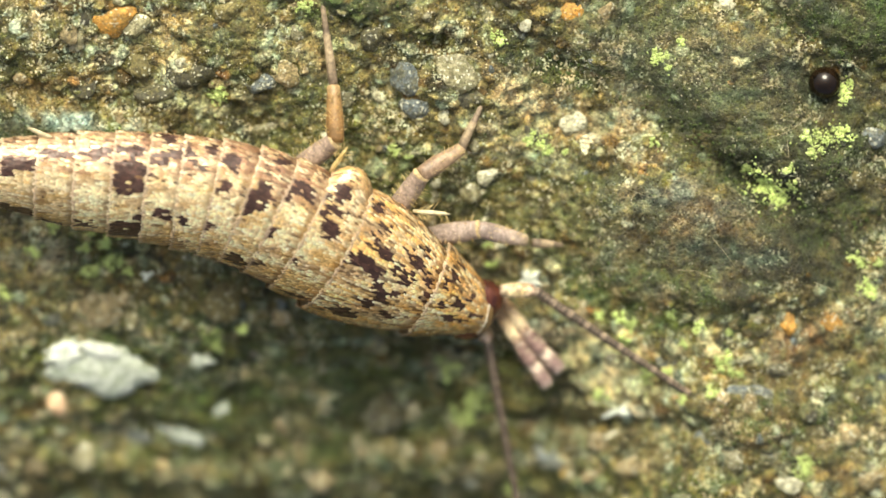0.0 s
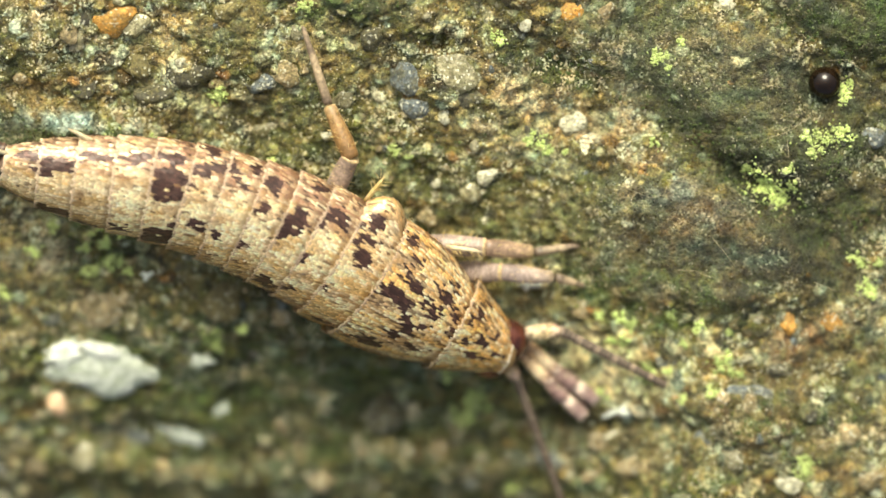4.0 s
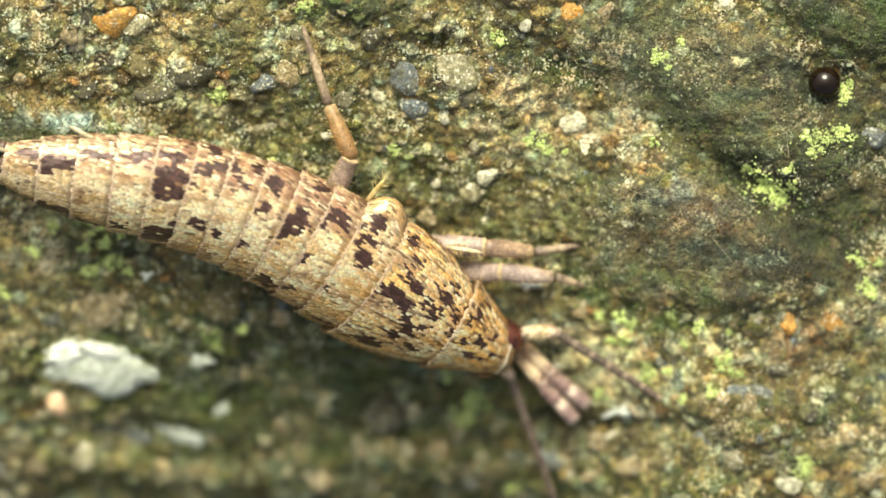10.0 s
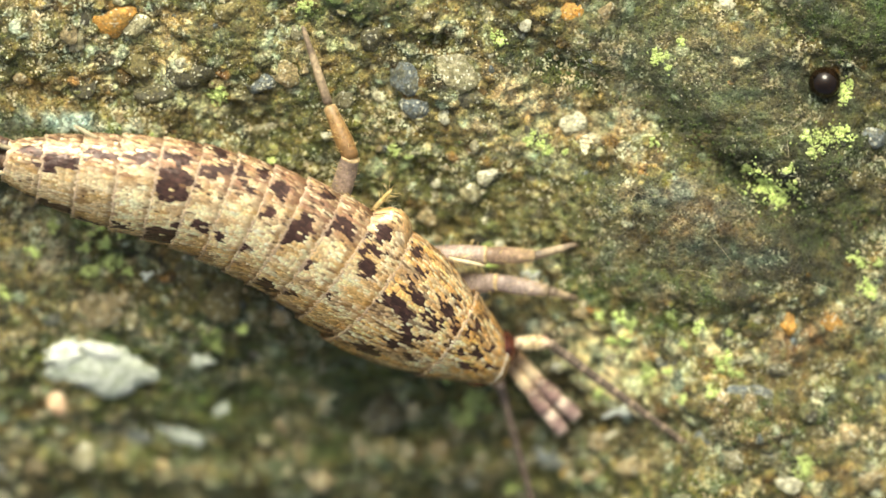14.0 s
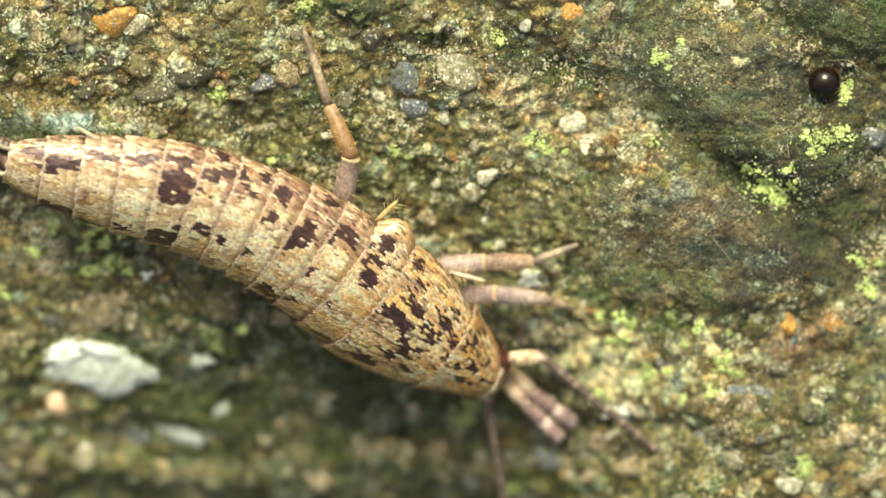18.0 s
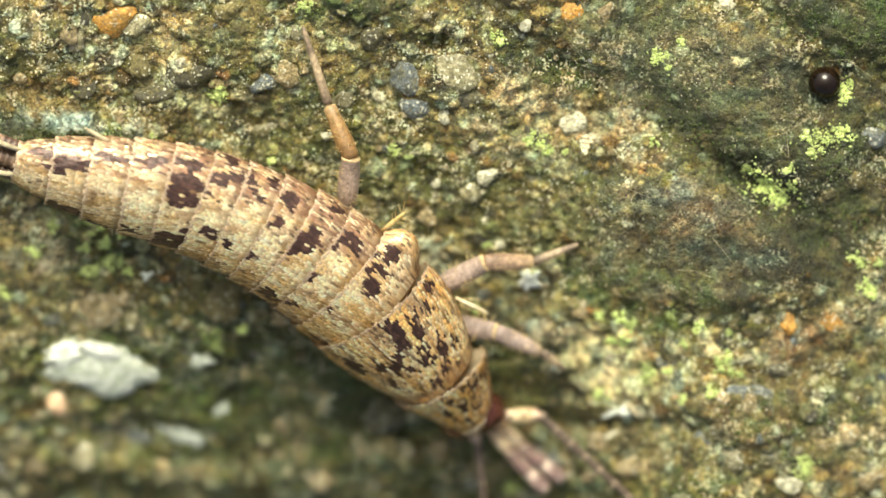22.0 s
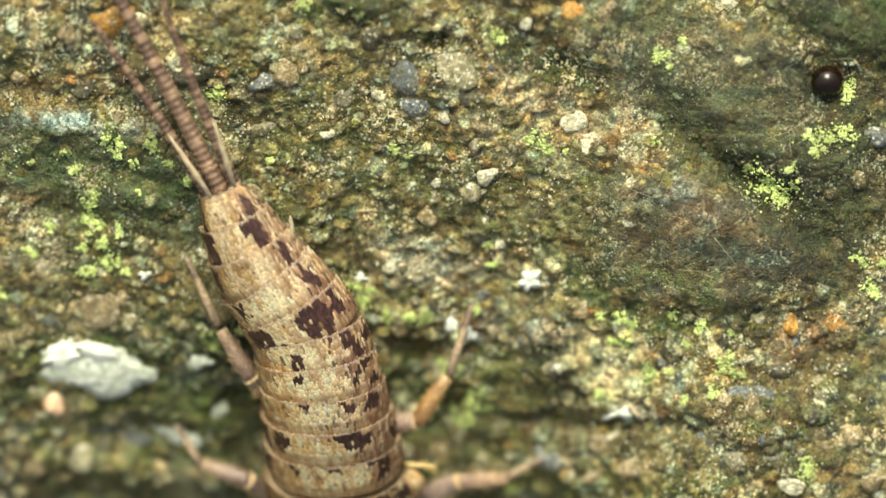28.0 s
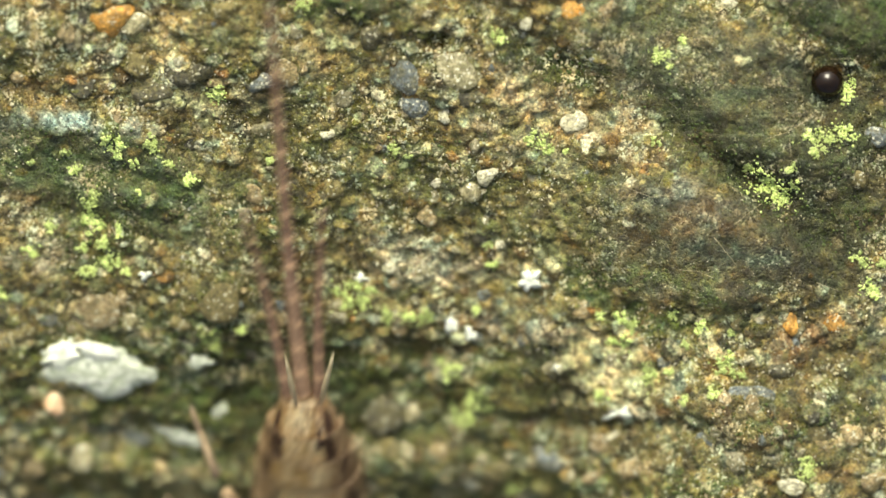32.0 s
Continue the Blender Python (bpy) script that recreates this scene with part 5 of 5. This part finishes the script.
    rest(32, 32, (-3, 8), (593, 1375), (585, 1319), (579, 1193), (571, 1038), (556, 902), (547, 808), (538, 694), (515, 481), (479, 8), dive=True)
    # left hind leg
    stand(2, 1, 0, 1.3, (594, 249), (590, 150), (571, 10))
    stand(2, 1, 1.467, 2.133, (622, 247), (608, 152), (572, 12))
    stand(2, 1, 2.333, 22.933, (621, 278), (580, 182), (535, 45))
    stand(2, 1, 23.067, 25.05, (731, 408), (739, 314), (762, 130))
    stand(2, 1, 25.3, 25.5, (765, 594), (814, 506), (860, 372))
    stand(2, 1, 27.5, 28.4, (738, 745), (795, 662), (835, 540))
    stand(2, 1, 28.6, 28.967, (760, 752), (798, 665), (828, 550))
    stand(2, 1, 29.067, 29.85, (790, 930), (815, 840), (858, 765))
    stand(2, 1, 30.0, 32.0, (800, 1030), (850, 960), (900, 900))
    # left middle leg
    stand(1, 1, 0, 1.55, (747, 308), (815, 265), (858, 175))
    stand(1, 1, 1.7, 2.4, (850, 402), (940, 396), (1026, 365))
    stand(1, 1, 2.6, 11.9, (860, 438), (948, 446), (1006, 437))
    stand(1, 1, 12.4, 17.2, (862, 452), (946, 453), (1006, 436))
    stand(1, 1, 17.5, 22.1, (860, 465), (945, 463), (1025, 432))
    stand(1, 1, 22.4, 22.933, (862, 474), (945, 471), (1026, 432))
    stand(1, 1, 23.067, 23.4, (880, 522), (962, 495), (1035, 435))
    stand(1, 1, 23.6, 25.05, (855, 646), (940, 648), (1006, 606))
    stand(1, 1, 25.3, 25.5, (862, 682), (940, 670), (1006, 612))
    stand(1, 1, 27.5, 28.1, (815, 850), (892, 845), (962, 808))
    stand(1, 1, 28.6, 32.0, (800, 980), (890, 985), (960, 960))
    # left fore leg
    stand(0, 1, 0, 0.1, (850, 406), (945, 430), (1000, 434))
    stand(0, 1, 0.6, 1.3, (876, 458), (962, 484), (1010, 500))
    stand(0, 1, 1.467, 11.9, (890, 482), (986, 492), (1030, 505))
    stand(0, 1, 12.4, 14.2, (882, 500), (974, 516), (1012, 526))
    stand(0, 1, 16.5, 18.8, (880, 520), (968, 530), (1010, 545))
    stand(0, 1, 18.95, 19.7, (887, 558), (972, 578), (1012, 600))
    stand(0, 1, 19.9, 22.933, (880, 588), (961, 625), (1000, 655))
    stand(0, 1, 23.067, 23.4, (868, 730), (945, 776), (985, 805))
    stand(0, 1, 23.6, 24.1, (862, 742), (940, 776), (985, 800))
    stand(0, 1, 24.3, 25.05, (830, 800), (890, 868), (930, 900))
    stand(0, 1, 25.3, 25.5, (840, 860), (910, 920), (950, 960))
    stand(0, 1, 27.5, 32.0, (760, 1080), (840, 1120), (890, 1150))
    # right legs, mostly beneath the body
    stand(2, -1, 0, 22.933, (540, 475), (500, 435), (450, 400))
    stand(2, -1, 23.067, 25.05, (530, 570), (480, 515), (430, 450))
    stand(2, -1, 25.3, 25.5, (445, 640), (382, 550), (332, 450))
    stand(2, -1, 27.5, 28.4, (445, 665), (388, 575), (344, 480))
    stand(2, -1, 28.6, 28.967, (440, 775), (380, 692), (350, 605))
    stand(2, -1, 29.067, 29.85, (440, 810), (388, 722), (348, 620))
    stand(2, -1, 30.0, 32.0, (440, 930), (385, 840), (345, 730))
    stand(1, -1, 0, 1.3, (612, 530), (595, 520), (570, 490))
    stand(1, -1, 1.467, 22.933, (650, 590), (625, 570), (600, 530))
    stand(1, -1, 23.067, 24.1, (482, 722), (545, 700), (580, 650))
    stand(1, -1, 24.3, 25.05, (470, 738), (392, 748), (368, 712))
    stand(1, -1, 25.3, 25.5, (465, 776), (386, 776), (360, 770))
    stand(1, -1, 27.5, 28.4, (440, 848), (356, 818), (316, 752))
    stand(1, -1, 28.6, 32.0, (420, 960), (340, 930), (300, 880))
    stand(0, -1, 0, 22.933, (720, 545), (700, 525), (680, 500))
    stand(0, -1, 23.067, 25.05, (700, 830), (660, 800), (640, 780))
    stand(0, -1, 25.3, 32.0, (600, 1150), (540, 1130), (500, 1110))

    keyed = [*RESTS, *[r for rows in STANDS.values() for r in rows]]
    times = sorted({0.0, 32.0, *[r[0] for r in keyed], *[r[1] for r in keyed]})
    roots = {t: body_pose(t, 2.44) for t in times}
    walk(bristletail, [(t, roots[t]) for t in times])

    def follow(ob, make):
        walk(ob, [(t, roots[t].inverted() @ make(t)) for t in times])

    for plate, (_, front, back, *_rest) in zip(PLATES, SEGMENTS):
        follow(plate, lambda t, s=(front + back) / 2, d=(back - front) / 2: body_pose(t, s, d))
    follow(head, lambda t: body_pose(t, -0.12, 0.25) @ pose(0.0, -0.17 * MM, -0.10 * MM, 0, 12, -8))
    for k, ob in enumerate(TAIL):
        def piece(t, s=9.5 + 2.1 * k):
            pts, _ = stations_at(t)
            a, b = curve_point(pts, s), curve_point(pts, s + 2.1)
            return axes(a, b - a)
        follow(ob, piece)
    for side, k, ob in CERCI:
        def piece(t, side=side, k=k):
            pts, (_, roll) = stations_at(t)
            base = body_pose(t, 9.45)
            ahead = (curve_point(pts, 11.4) - curve_point(pts, 9.5)).normalized()
            left = base.to_3x3() @ Vector((0, 1, 0))
            way = (ahead + left * side * (0.09 + 0.05 * k)).normalized()
            start = base.translation / MM + left * side * 0.27
            if k:
                start = start + (ahead + left * side * 0.09).normalized() * 1.85
            return axes(start, way)
        follow(ob, piece)
    for n, side in enumerate((1, -1)):
        def scape_pose(t, side=side):
            m = body_pose(t, -0.3, 0.3)
            a = feeler(t)
            return heading((m @ Vector(((-0.30 if side > 0 else -0.40) * MM, (0.46 if side > 0 else -0.40) * MM, (0.0 if side > 0 else -0.5) * MM))) / MM, a[0] - 9 if side > 0 else a[2] - 8, 0.0)
        follow(SCAPE[n], scape_pose)

        def antenna_pose(t, side=side, scape_pose=scape_pose):
            a = feeler(t)
            return heading((scape_pose(t) @ Vector((0.56 * MM, 0, 0))) / MM, a[1] if side > 0 else a[2] + 6, -0.13 if side > 0 else -0.25)
        follow(FLAGELLUM[n], antenna_pose)

        def palp_pose(t, side=side):
            m = body_pose(t, -0.35, 0.3)
            return heading((m @ Vector((-0.1 * MM, (0.06 if side > 0 else -0.16) * MM, -0.35 * MM))) / MM, feeler(t)[3] + (0 if side > 0 else 3), -0.25)
        follow(PALP_BASE[n], palp_pose)

        def palp_tip_pose(t, side=side, palp_pose=palp_pose):
            return heading((palp_pose(t) @ Vector((0.64 * MM, 0, 0))) / MM, feeler(t)[3] + (-6 if side > 0 else 2), -0.3)
        follow(PALP_TIP[n], palp_tip_pose)

    for (fore, side), rows in STANDS.items():
        root_of, reach = ((1.2, 0.7), (2.0, 0.8), (3.8, 0.7))[fore]
        tracks = ([], [], [])
        for t in times:
            k, a, c = (spot(*p, above) for p, above in zip(stand_at(rows, t), (0.75, 0.35, 0.1)))
            hip = (body_pose(t, root_of) @ Vector((0, reach * side * MM, -0.45 * MM))) / MM
            for track, m in zip(tracks, (axes(k, hip - k), axes(k, a - k), axes(a, c - a))):
                track.append((t, roots[t].inverted() @ m))
        for ob, track in zip(LEGS[(fore, side)], tracks):
            walk(ob, track)


motions()
